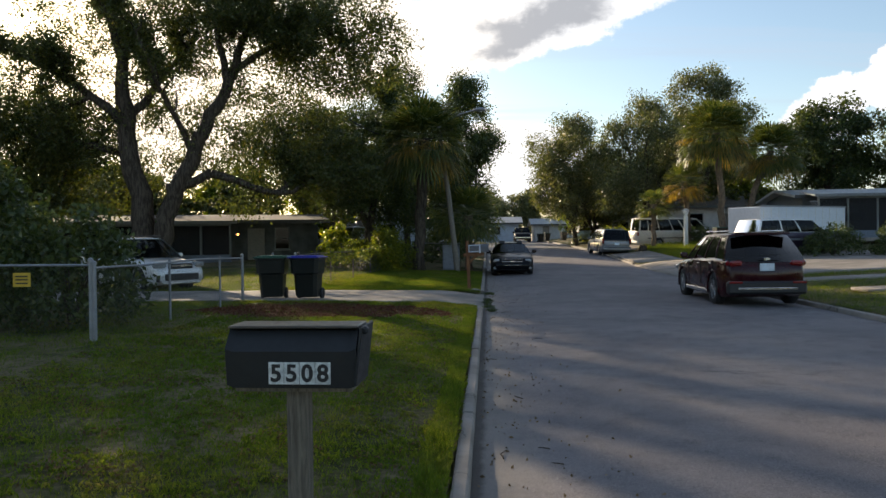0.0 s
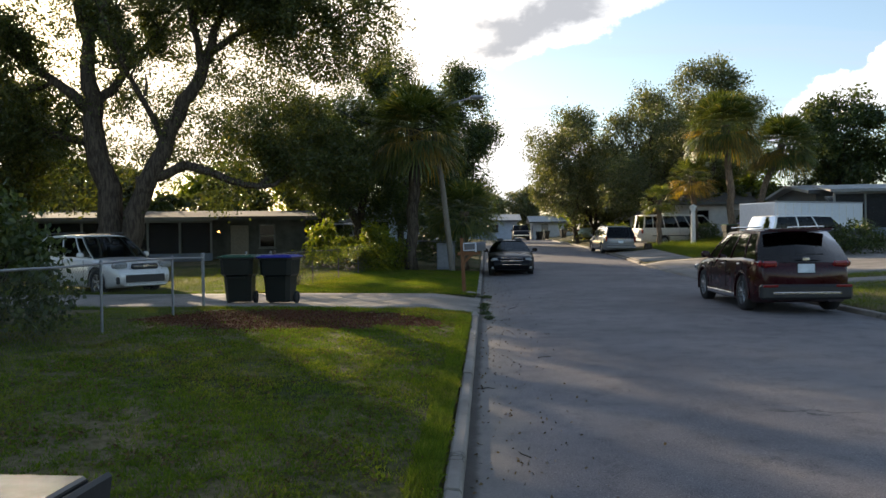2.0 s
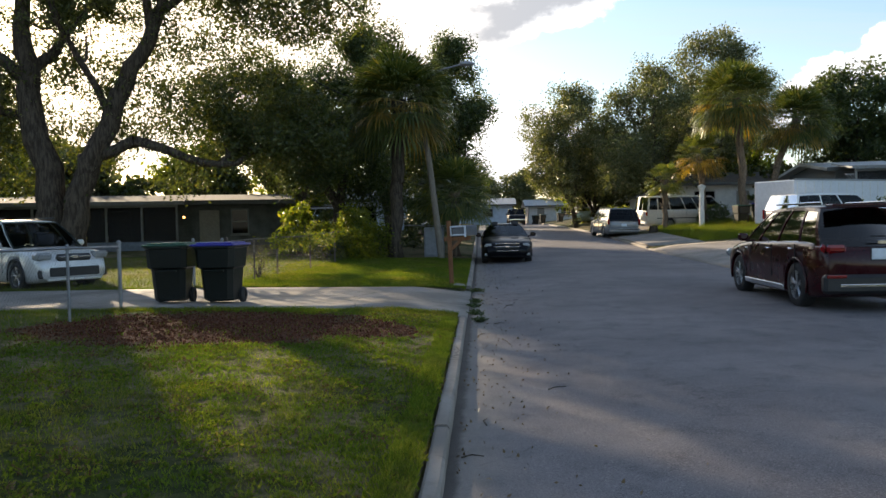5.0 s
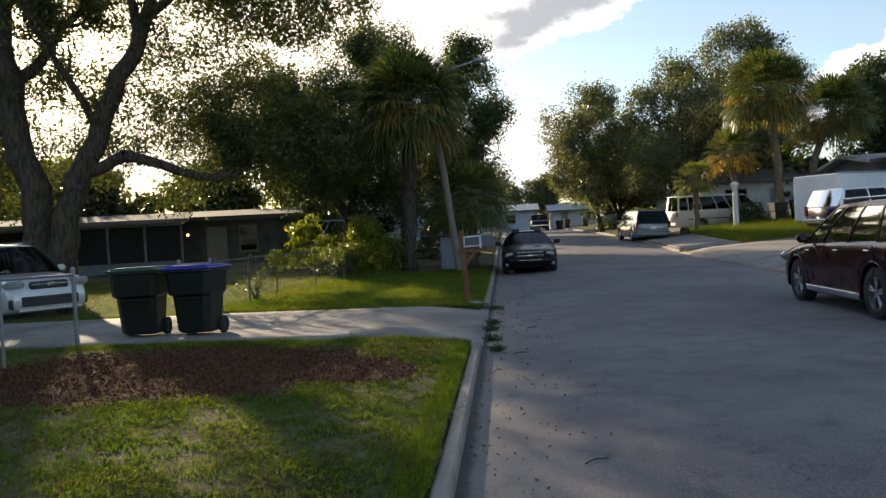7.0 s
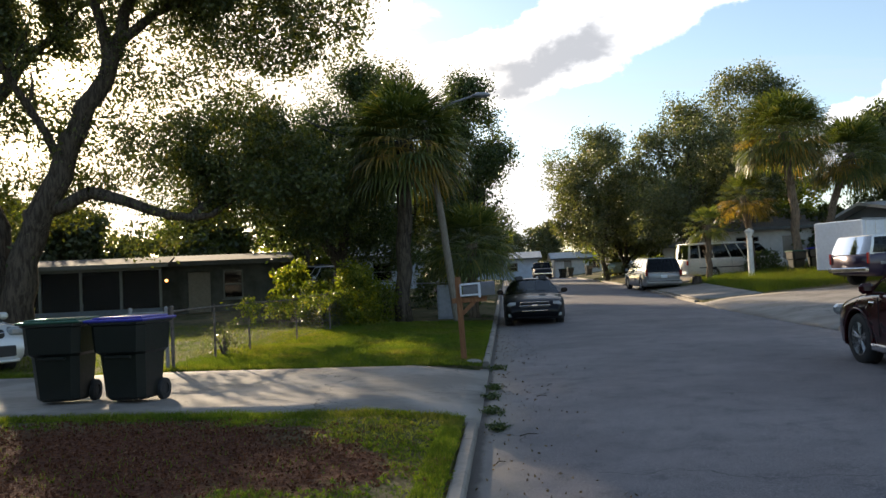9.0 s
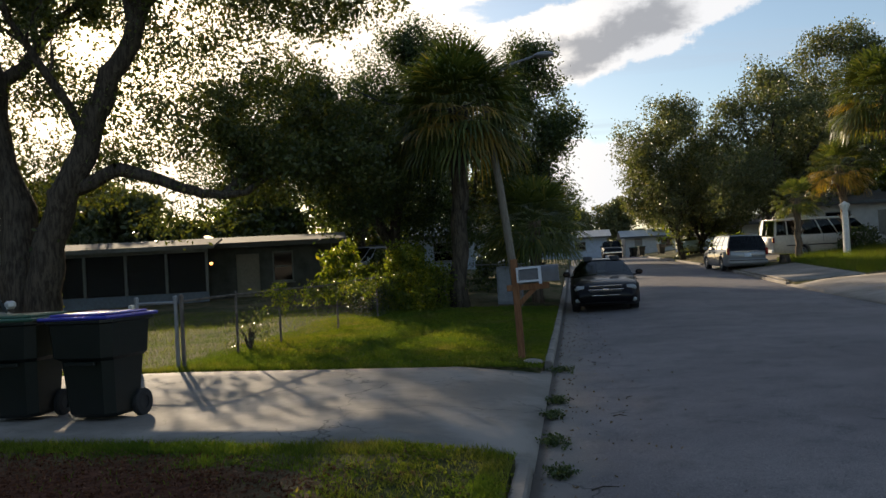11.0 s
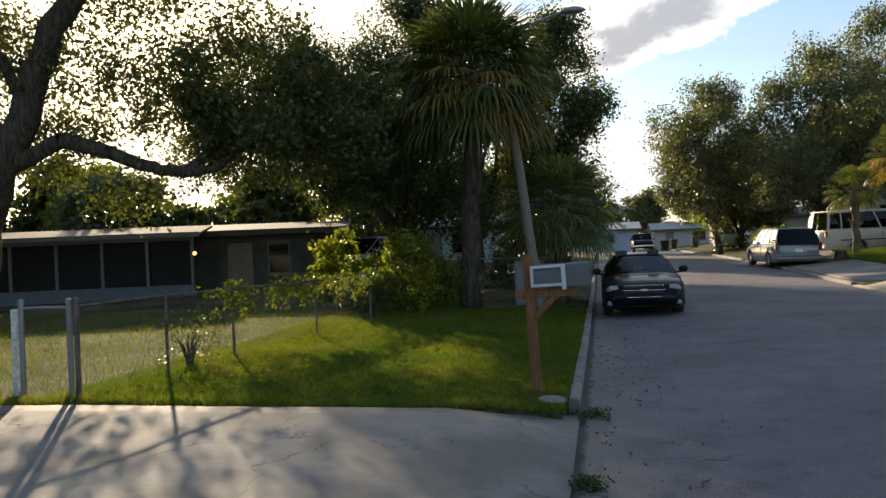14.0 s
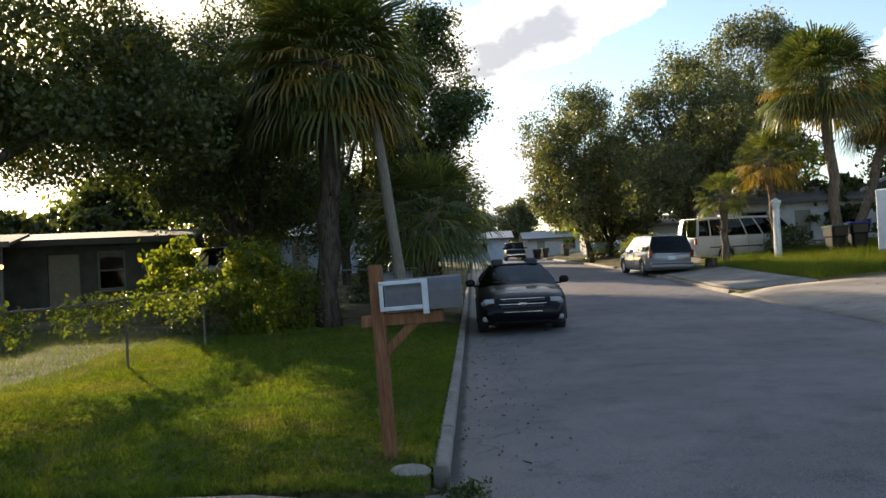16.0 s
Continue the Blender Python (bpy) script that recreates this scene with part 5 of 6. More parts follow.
# houses
def house(name, m, label, w, d, eave, wall, roofm, porch=None, windows=(), doors=(), over=0.6, rise=0.9, back=True):
    """A low house: the front wall faces -y, its left front corner at the origin."""
    t = thing(name, m, label, "house")
    th = 0.2
    holes = sorted([(x0, x1, z0, z1) for x0, x1, z0, z1 in windows] + [(x0, x1, 0.0, z1) for x0, x1, z1 in doors])
    x = 0.0
    for x0, x1, z0, z1 in holes:
        part("front_wall", box(((x + x0) / 2, th / 2, eave / 2 - 0.2), (x0 - x, th, eave + 0.4), 0.001), wall, t)
        part("lintel_wall", box(((x0 + x1) / 2, th / 2, (z1 + eave) / 2), (x1 - x0, th, eave - z1), 0.001), wall, t)
        if z0 > 0:
            part("sill_wall", box(((x0 + x1) / 2, th / 2, z0 / 2 - 0.2), (x1 - x0, th, z0 + 0.4), 0.001), wall, t)
        x = x1
    part("front_wall", box(((x + w) / 2, th / 2, eave / 2 - 0.2), (w - x, th, eave + 0.4), 0.001), wall, t)
    for nm, c, s in (("side_wall", (th / 2, d / 2 + th / 2, eave / 2 - 0.2), (th, d - th - 0.01, eave + 0.4)), ("side_wall", (w - th / 2, d / 2 + th / 2, eave / 2 - 0.2), (th, d - th - 0.01, eave + 0.4)), ("rear_wall", (w / 2, d - th / 2 + 0.1, eave / 2 - 0.2), (w - 0.4, th, eave + 0.4))):
        part(nm, box(c, s, 0.004), wall, t)
    bm = bmesh.new()
    for x0, x1, z0, z1 in windows:
        wd = new("window")
        wd.parent = t
        b2 = bmesh.new()
        for c, s in ((((x0 + x1) / 2, 0.06, z0 + 0.03), (x1 - x0, 0.08, 0.06)), (((x0 + x1) / 2, 0.06, z1 - 0.03), (x1 - x0, 0.08, 0.06)), ((x0 + 0.03, 0.06, (z0 + z1) / 2), (0.06, 0.08, z1 - z0 - 0.12)), ((x1 - 0.03, 0.06, (z0 + z1) / 2), (0.06, 0.08, z1 - z0 - 0.12)), (((x0 + x1) / 2, 0.06, (z0 + z1) / 2), (x1 - x0 - 0.12, 0.05, 0.05))):
            rbox(b2, c, s, 0.006)
        part("window_frame", b2, DULL, wd)
        part("pane", box(((x0 + x1) / 2, 0.08, (z0 + z1) / 2), (x1 - x0 - 0.1, 0.01, z1 - z0 - 0.1), 0.001), GLASS, wd)
        part("window_sill", box(((x0 + x1) / 2, -0.03, z0 - 0.03), (x1 - x0 + 0.1, 0.12, 0.05), 0.01), DULL, wd)
        part("blind", box(((x0 + x1) / 2, 0.16, (z0 + z1) / 2), (x1 - x0, 0.01, z1 - z0), 0.001), SEAT, wd)
    bm.free()
    for x0, x1, z1 in doors:
        part("door", box(((x0 + x1) / 2, 0.1, z1 / 2), (x1 - x0 - 0.02, 0.05, z1 - 0.02), 0.01), plain("house_door", (0.25, 0.22, 0.18), 0.6), t)
    # shallow pitched roof, ridge along x
    bm = bmesh.new()
    r = []
    for xx in (-over, w + over):
        r.append([bm.verts.new((xx, yy, zz)) for yy, zz in ((-over, eave - 0.05), (d / 2, eave + rise), (d + over, eave - 0.05), (d + over, eave - 0.2), (d / 2, eave + rise - 0.16), (-over, eave - 0.2))])
    for k in range(6):
        bm.faces.new((r[0][k], r[0][(k + 1) % 6], r[1][(k + 1) % 6], r[1][k])[::-1])
    bm.faces.new(r[0])
    bm.faces.new(r[1][::-1])
    bmesh.ops.recalc_face_normals(bm, faces=bm.faces)
    part("roof", bm, roofm, t)
    for xx in (0.1, w - 0.1):
        bm = bmesh.new()
        vs = [bm.verts.new(p) for p in ((xx - 0.1, 0, eave - 0.1), (xx - 0.1, d, eave - 0.1), (xx - 0.1, d / 2, eave + rise - 0.2), (xx + 0.1, 0, eave - 0.1), (xx + 0.1, d, eave - 0.1), (xx + 0.1, d / 2, eave + rise - 0.2))]
        for f in ((0, 1, 2), (5, 4, 3), (0, 3, 4, 1), (1, 4, 5, 2), (2, 5, 3, 0)):
            bm.faces.new([vs[q] for q in f])
        part("gable", bm, wall, t)
    part("fascia", box((w / 2, -over - 0.012, eave - 0.12), (w + over * 2, 0.024, 0.2), 0.004), plain("fascia_grey", (0.08, 0.08, 0.075), 0.7) if "fascia_grey" not in bpy.data.materials else bpy.data.materials["fascia_grey"], t)
    if porch:
        p0, p1, pd, knee = porch
        step = (p1 - p0) / max(1, round((p1 - p0) / 1.45))
        part("porch_floor", box(((p0 + p1) / 2, -pd / 2, -0.1), (p1 - p0, pd, 0.2), 0.01), KERB, t)
        part("porch_wall", box(((p0 + p1) / 2, -pd + 0.05, knee / 2), (p1 - p0, 0.1, knee), 0.01), plain("porch_blue", (0.15, 0.18, 0.23), 0.8), t)
        n = round((p1 - p0) / step)
        for i in range(n + 1):
            part("porch_post", box((p0 + 0.05 + (p1 - p0 - 0.1) * i / n, -pd + 0.05, (knee + eave) / 2 - 0.15), (0.09, 0.09, eave - knee - 0.3), 0.008), plain("post_grey", (0.20, 0.205, 0.20), 0.7) if "post_grey" not in bpy.data.materials else bpy.data.materials["post_grey"], t)
            if i < n:
                part("screen", box((p0 + (p1 - p0) * (i + 0.5) / n, -pd + 0.06, (knee + eave) / 2 - 0.15), (step - 0.12, 0.008, eave - knee - 0.32), 0.001), SCREEN, t)
        part("porch_beam", box(((p0 + p1) / 2, -pd + 0.05, eave - 0.24), (p1 - p0, 0.12, 0.2), 0.01), bpy.data.materials["post_grey"], t)
        bm = bmesh.new()
        for xx in (p0 - 0.3, p1 + 0.3):
            r.append([bm.verts.new((xx, yy, zz)) for yy, zz in ((-pd - 0.4, eave - 0.12), (0.3, eave + 0.22), (0.3, eave + 0.14), (-pd - 0.4, eave - 0.2))])
        a, b = r[-2:]
        for k in range(4):
            bm.faces.new((a[k], a[(k + 1) % 4], b[(k + 1) % 4], b[k]))
        bm.faces.new(a)
        bm.faces.new(b[::-1])
        bmesh.ops.recalc_face_normals(bm, faces=bm.faces)
        part("porch_roof", bm, roofm, t)
        part("porch_fascia", box(((p0 + p1) / 2, -pd - 0.42, eave - 0.16), (p1 - p0 + 0.6, 0.03, 0.16), 0.004), bpy.data.materials["post_grey"], t)
    return t


def screen_mat():
    m = Tree("insect_screen")
    tr = m.t.nodes.new("ShaderNodeBsdfTransparent")
    mx = m.t.nodes.new("ShaderNodeMixShader")
    m.set((0.02, 0.02, 0.022), 0.8)
    mx.inputs[0].default_value = 0.7
    m.t.links.new(tr.outputs[0], mx.inputs[1])
    m.t.links.new(m.b.outputs[0], mx.inputs[2])
    m.t.links.new(mx.outputs[0], m.out.inputs[0])
    return m.mat


GLOW = bpy.data.materials.new("orange_glow")
GLOW.use_nodes = True
GLOW.node_tree.nodes["Principled BSDF"].inputs["Emission Color"].default_value = (1, 0.36, 0.08, 1)
GLOW.node_tree.nodes["Principled BSDF"].inputs["Emission Strength"].default_value = 4
SCREEN = screen_mat()
DULL = plain("dull_frame", (0.20, 0.20, 0.19), 0.7)
WALL_G = plain("render_grey", (0.085, 0.088, 0.08), 0.85, vary=0.35, scale=1.5, bump=0.004)
WALL_B = plain("render_blue", (0.42, 0.47, 0.54), 0.8, vary=0.1, scale=2, bump=0.003)
WALL_W = plain("render_white", (0.52, 0.50, 0.47), 0.8, vary=0.1, scale=2, bump=0.003)
ROOF_D = plain("flat_roof_felt", (0.075, 0.060, 0.045), 0.9, vary=0.25, scale=3)
ROOF_L = plain("pale_roof", (0.40, 0.40, 0.39), 0.6, vary=0.15, scale=3)
house("house", pose(-23.0, 36.3, 0.3, 0, 0, 17), "low grey house with a screened porch and a flat brown roof", 14.6, 8.5, 2.5, WALL_G, ROOF_D, rise=0.4, porch=(0.0, 10.1, 1.6, 0.7),
      windows=[(1.0, 2.4, 0.9, 2.1), (6.6, 8.0, 0.9, 2.1), (12.3, 13.1, 0.9, 2.1)], doors=[(4.6, 5.5, 2.05), (10.9, 11.8, 2.05)])
house("house", pose(-14.0, 60, 0.75, 0, 0, 8), "pale blue low house behind the hedge", 9, 7, 2.6, WALL_B, ROOF_L, windows=[(1.5, 3.0, 0.9, 2.1), (5.5, 6.8, 0.9, 2.1)], doors=[(4.0, 4.9, 2.05)])
house("house", pose(18.7, 46.2, 1.45, 0, 0, -5), "dark house with a pale flat canopy and lattice porch", 13, 8, 2.55, plain("dark_render", (0.12, 0.13, 0.14), 0.85), ROOF_L, porch=(0.2, 6.5, 2.2, 0.4), windows=[(2, 3.6, 0.9, 2.1), (8, 9.6, 0.9, 2.1)], rise=0.5)
house("house", pose(14.4, 63.0, 1.35, 0, 0, -3), "off-white house behind the tall palms", 14, 8, 2.7, WALL_W, ROOF_D, windows=[(1.5, 3.0, 0.9, 2.1), (7.0, 8.2, 0.9, 2.1)], doors=[(4.5, 5.4, 2.05)])
house("house", pose(12.0, 84, 1.2, 0, 0, 12), "low house with a grey roof further along the street", 12, 8, 2.5, WALL_W, ROOF_D, windows=[(2, 3.4, 0.9, 2.0), (6, 7.4, 0.9, 2.0)])
house("house", pose(-9.5, 112, 1.2, 0, 0, 0), "small pale house at the end of the street", 14, 8, 2.6, WALL_B, ROOF_L, windows=[(2, 3.6, 0.9, 2.0), (6, 7.4, 0.9, 2.0), (10, 11.4, 0.9, 2.0)])
house("house", pose(7.0, 116, 1.2, 0, 0, 0), "cream house with a dark carport at the end", 10, 8, 2.4, WALL_W, ROOF_L, windows=[(4.5, 6.0, 0.9, 2.0)], doors=[(1.2, 2.2, 2.05)])
lat = thing("lattice_panel", pose(19.1, 44.06, 1.6, 0, 0, -5), "grey diagonal lattice panel on the porch of the dark house", "lattice")
bm = bmesh.new()
for k in range(-9, 10):
    for sgn in (-1, 1):
        lo, hi = (k * 0.16, k * 0.16 + sgn * 1.9)
        t0 = max(0.0, min(1.0, ((-0.75 if hi > lo else 0.75) - lo) / (hi - lo)))
        t1 = max(0.0, min(1.0, ((0.75 if hi > lo else -0.75) - lo) / (hi - lo)))
        if t1 - t0 > 0.05:
            tube(bm, [(lo + (hi - lo) * t0, sgn * 0.008, 1.9 * t0), (lo + (hi - lo) * t1, sgn * 0.008, 1.9 * t1)], 0.018, 4)
part("lattice", bm, GALV, lat)
part("lattice_frame", box((0, 0, 1.93), (1.6, 0.06, 0.06), 0.01), GALV, lat)
part("lattice_sill", box((0, 0, -0.03), (1.6, 0.06, 0.06), 0.01), GALV, lat)
# small orange glowing body with a block behind it, beside the door
lamp = thing("porch_glow", pose(-12.1, 36.4, 2.0), "small glowing orange spot by the house door", "lamp")
part("glow_spot", lathe(bmesh.new(), [(0.001, -0.06), (0.05, -0.03), (0.06, 0.03), (0.001, 0.06)], 10), GLOW, lamp)
part("bracket", box((0, 0.08, 0), (0.05, 0.12, 0.05), 0.01), BLACKP, lamp)
# houses behind the walker close the street
house("house", pose(8, -30, 0.3, 0, 0, 180), "plain house behind the start of the walk", 16, 8, 2.6, WALL_W, ROOF_D)



# trees
oak("live_oak", -12.85, 27.9, 12, [
    ((-13.03, 28.15, 0.10), (-13.24, 28.26, 2.69), 0.62, 0.46, 0), ((-13.24, 28.26, 2.48), (-13.87, 28.15, 7.24), 0.46, 0.30, 0), ((-13.87, 28.15, 7.04), (-14.59, 28.57, 11.90), 0.30, 0.08, 2),
    ((-12.62, 27.94, 0.10), (-12.10, 27.94, 2.90), 0.48, 0.36, 0), ((-12.10, 27.94, 2.79), (-10.75, 27.94, 5.80), 0.36, 0.28, 0), ((-10.75, 27.94, 5.69), (-9.39, 27.94, 8.28), 0.28, 0.20, 0),
    ((-9.39, 27.94, 8.18), (-8.15, 28.15, 12.01), 0.18, 0.05, 2), ((-9.39, 27.94, 8.18), (-6.27, 27.53, 9.63), 0.15, 0.04, 2), ((-9.71, 27.94, 7.66), (-10.23, 26.39, 12.01), 0.16, 0.04, 2),
    ((-12.10, 27.94, 3.73), (-10.43, 28.15, 4.30), 0.20, 0.17, 0), ((-10.43, 28.15, 4.30), (-8.98, 28.46, 3.78), 0.17, 0.13, 0), ((-8.98, 28.46, 3.78), (-7.94, 28.57, 3.52), 0.13, 0.11, 0), ((-7.94, 28.57, 3.52), (-7.21, 29.19, 4.45), 0.11, 0.04, 1), ((-7.94, 28.57, 3.52), (-5.41, 30.53, 4.55), 0.10, 0.04, 2),
    ((-13.76, 28.15, 6.21), (-17.61, 27.53, 8.90), 0.22, 0.05, 2), ((-13.55, 28.26, 5.17), (-18.65, 29.50, 6.21), 0.18, 0.05, 2), ((-13.66, 28.15, 6.62), (-11.65, 30.84, 10.56), 0.2, 0.05, 2), ((-11.16, 27.94, 5.17), (-12.20, 25.67, 9.11), 0.13, 0.04, 1),
], 11, OAK_LEAF, 0.12, 18, "huge old live oak with a forked trunk and sweeping limbs", spread=0.17, blobs=[
    ((-10.33, 27.94, 11.18), (3.2, 2.8, 1.6), 260), ((-6.90, 27.94, 10.56), (2.2, 2.2, 1.5), 220), ((-14.80, 28.46, 10.87), (3.5, 3, 2.0), 300), ((-5.03, 28.15, 9.94), (1.9, 1.6, 1.4), 190), ((-4.19, 27.94, 8.18), (1.3, 1.3, 1.2), 90), ((-8.35, 28.36, 9.63), (2.0, 1.6, 1.1), 150), ((-6.48, 28.46, 7.87), (1.5, 1.2, 0.9), 80), ((-12.41, 28.46, 9.52), (2.2, 2.0, 1.2), 150),
    # clumps at x -16.67 and -13.10 are added to shade the near lawn
    ((-17.61, 28.46, 7.76), (2.6, 2.4, 2.2), 260), ((-19.69, 29.50, 4.97), (2.6, 2.4, 1.8), 240), ((-16.67, 29.60, 5.80), (2.0, 1.8, 1.3), 160), ((-10.43, 28.57, 5.80), (1.5, 1.2, 0.8), 90), ((-8.77, 28.98, 5.49), (1.5, 1.2, 0.9), 120), ((-7.31, 29.39, 5.59), (1.4, 1.2, 1.0), 120), ((-12.51, 29.39, 6.52), (1.5, 1.2, 0.9), 90), ((-11.47, 29.60, 4.76), (1.3, 1.2, 0.5), 60), ((-8.98, 28.57, 3.00), (1.2, 0.9, 0.35), 40), ((-13.10, 30.84, 4.76), (2.2, 1.2, 1.2), 150), ((-15.39, 30.53, 3.73), (1.6, 1.2, 1.0), 90), ((-6.86, 30.01, 4.04), (1.6, 1.6, 0.7), 110), ((-11.37, 28.98, 7.76), (2.5, 2.0, 1.2), 90),
    ((-4.0, 28.2, 9.0), (1.5, 1.4, 1.2), 170), ((-5.3, 28.2, 7.9), (1.3, 1.4, 0.9), 120), ((-6.9, 28.4, 8.7), (1.6, 1.5, 1.1), 150), ((-8.6, 28.6, 7.9), (1.5, 1.5, 1.0), 110),
    # clump at (-14.6, 29.0, 5.2) is added to keep sun off the lawn
    ((-8.4, 31.2, 6.0), (1.7, 1.4, 1.1), 130), ((-10.2, 31.4, 7.2), (1.9, 1.5, 1.0), 130), ((-9.8, 31.4, 5.2), (1.3, 1.2, 0.8), 80), ((-7.0, 30.6, 6.9), (1.2, 1.2, 0.8), 70), ((-14.5, 28.0, 9.2), (2.2, 2.0, 1.6), 150), ((-14.6, 29.0, 5.2), (1.5, 1.4, 1.1), 120), ((-13.9, 29.6, 7.2), (1.3, 1.2, 0.9), 80), ((-12.2, 27.0, 11.8), (2.6, 2.2, 1.4), 160)])
oak("live_oak", -5.6, 36.6, 9, [
    ((-5.6, 36.6, 0.3), (-5.6, 36.6, 2.2), 0.34, 0.26, 0), ((-5.6, 36.6, 2.1), (-7.6, 36.0, 6.5), 0.2, 0.05, 2), ((-5.6, 36.6, 2.1), (-4.4, 36.8, 7.6), 0.2, 0.05, 2), ((-5.6, 36.6, 2.1), (-7.0, 33.8, 5.0), 0.16, 0.04, 2)],
    12, DARK_LEAF, 0.11, 30, "dense dark evergreen oak leaning over the fence", spread=0.2, blobs=[
    ((-6.8, 35.6, 4.6), (2.2, 1.6, 1.5), 300), ((-8.8, 35.8, 5.4), (2.0, 1.6, 1.4), 170), ((-5.2, 36.9, 4.2), (1.7, 1.2, 1.6), 260), ((-5.6, 36.8, 6.6), (2.1, 1.8, 1.6), 260),
    ((-4.0, 37.0, 3.0), (1.6, 1.2, 1.0), 200), ((-7.5, 36.6, 7.0), (1.9, 1.6, 1.2), 180), ((-10.2, 36.0, 4.6), (1.2, 1.2, 0.7), 40), ((-5.4, 38.0, 8.3), (2.1, 1.8, 1.2), 160), ((-10.6, 36.6, 6.6), (1.6, 1.4, 1.2), 120), ((-11.8, 37.0, 5.0), (1.5, 1.3, 0.9), 80), ((-9.2, 36.8, 8.0), (1.5, 1.3, 1.0), 90)])
round_tree("evergreen_tree", -1.4, 47.5, 12.2, 6.0, 13, DARK_LEAF, "tall dark columnar evergreen at the street edge", bottom=0.06, tips=1100, k=29, leaf_size=0.15)
round_tree("evergreen_tree", -5.0, 48.5, 12.6, 7.0, 14, OAK_LEAF, "tall bushy evergreen behind the palm", bottom=0.12, tips=900, k=34, leaf_size=0.14)
round_tree("oak_tree", -19.5, 31.5, 8.2, 7.5, 16, OAK_LEAF, "dense low oak beside the side garden", tips=800, k=26, leaf_size=0.15, bottom=0.2)
# unseen oak, added for more shade from the left
round_tree("oak_tree", -25.5, 26.0, 8.5, 8.0, 17, DARK_LEAF, "dark spreading oak added out of view past the side garden", tips=700, k=24, leaf_size=0.17, bottom=0.2)
round_tree("oak_tree", -9.5, 47.0, 9.0, 7.0, 15, OAK_LEAF, "spreading oak behind the neighbouring garden", bottom=0.25, tips=500)
round_tree("oak_tree", 7.8, 67.3, 11.8, 10.8, 21, GREY_LEAF, "grey green oak leaning over the street", tips=1000, k=30, leaf_size=0.18, bottom=0.16, lean=-0.9)
round_tree("oak_tree", 12.6, 61.1, 12.0, 10.6, 22, GREY_LEAF, "full olive green oak behind the van", tips=1000, k=30, leaf_size=0.175, bottom=0.12)
round_tree("oak_tree", 17.8, 64.5, 14.4, 9.9, 23, GREY_LEAF, "tall spreading oak above the palms", tips=900, k=28, leaf_size=0.19, bottom=0.3)
round_tree("oak_tree", 28.0, 64.5, 11.1, 11.3, 24, DARK_LEAF, "dark oak beside the dark house", tips=800, k=22, leaf_size=0.28)
round_tree("oak_tree", 35.6, 61.1, 12.8, 13.6, 25, GREY_LEAF, "large oak over the dark house", tips=700, k=22, leaf_size=0.3)
round_tree("oak_tree", 10.1, 73.5, 8.8, 9.0, 26, GREY_LEAF, "dusty oak filling the gap between two gardens", tips=500, k=22, leaf_size=0.24, bottom=0.1)
round_tree("oak_tree", 16.3, 71.3, 9.9, 9.0, 27, DARK_LEAF, "dark oak beside the off-white house", tips=500, k=22, leaf_size=0.24, bottom=0.1)
rnd = random.Random(5)
FARS = [(-14, 72, 7), (-21, 62, 6.5), (-28, 55, 6.5), (-8, 80, 7), (-3.5, 92, 7.5), (9.8, 78, 7), (14, 86, 9), (6.5, 128, 9), (-2, 132, 9), (20, 75, 11), (-16, 90, 8), (13, 120, 10), (-9, 124, 8), (1.5, 140, 8), (28, 90, 12), (-35, 48, 6.5), (-29, 42, 5.5), (-3.8, 66, 8.5), (-17.5, 56, 6.0), (-24.5, 51, 5.8), (-12, 58, 6.4), (-33, 58, 8), (-40, 52, 8)]
for i, (x, y, h) in enumerate(FARS):
    round_tree("oak_tree", x, y, h, h * rnd.uniform(0.85, 1.1), 40 + i, (OAK_LEAF, GREY_LEAF, BRIGHT_LEAF)[i % 3 if i > 2 else 2], "leafy round garden tree among the houses", tips=320, k=16, leaf_size=0.38, bottom=0.2)

# palms
palm(-2.75, 33.5, 6.1, 31, "tall cabbage palm with a full green crown and a ragged skirt", length=2.4, fronds=130, gold=0.06, dead=10, bark=BARK, foot=(-2.9, 33.0), trunk_r=0.24)
palm(-0.75, 34.6, 2.7, 32, "low cabbage palm overhanging the parked black car", length=1.85, fronds=70, gold=0.0, dead=0)
palm(14.1, 47.6, 7.9, 33, "tall cabbage palm with a golden underskirt", length=2.6, fronds=120, gold=0.12, dead=12, foot=(14.6, 47.8), trunk_r=0.2)
palm(18.3, 50.2, 7.0, 34, "cabbage palm beside the box trailer", length=2.5, fronds=100, gold=0.15, dead=10, foot=(15.5, 48.8), trunk_r=0.18)
palm(12.7, 49.7, 5.1, 35, "yellowing cabbage palm behind the lawn", length=1.75, fronds=40, gold=0.5, dead=10, foot=(13.2, 50.6))
palm(10.7, 49.5, 3.7, 36, "short young cabbage palm on a weedy lawn", length=1.3, fronds=34, gold=0.02, dead=4, trunk_r=0.15)
t = thing("tree_stump", gpose(9.9, 48.9), "low cut tree stump beside the young palm", "stump")
part("stump_wood", lathe(bmesh.new(), [(0.3, -0.1), (0.24, 0.2), (0.22, 0.34), (0.001, 0.34)], 14), BARK, t)


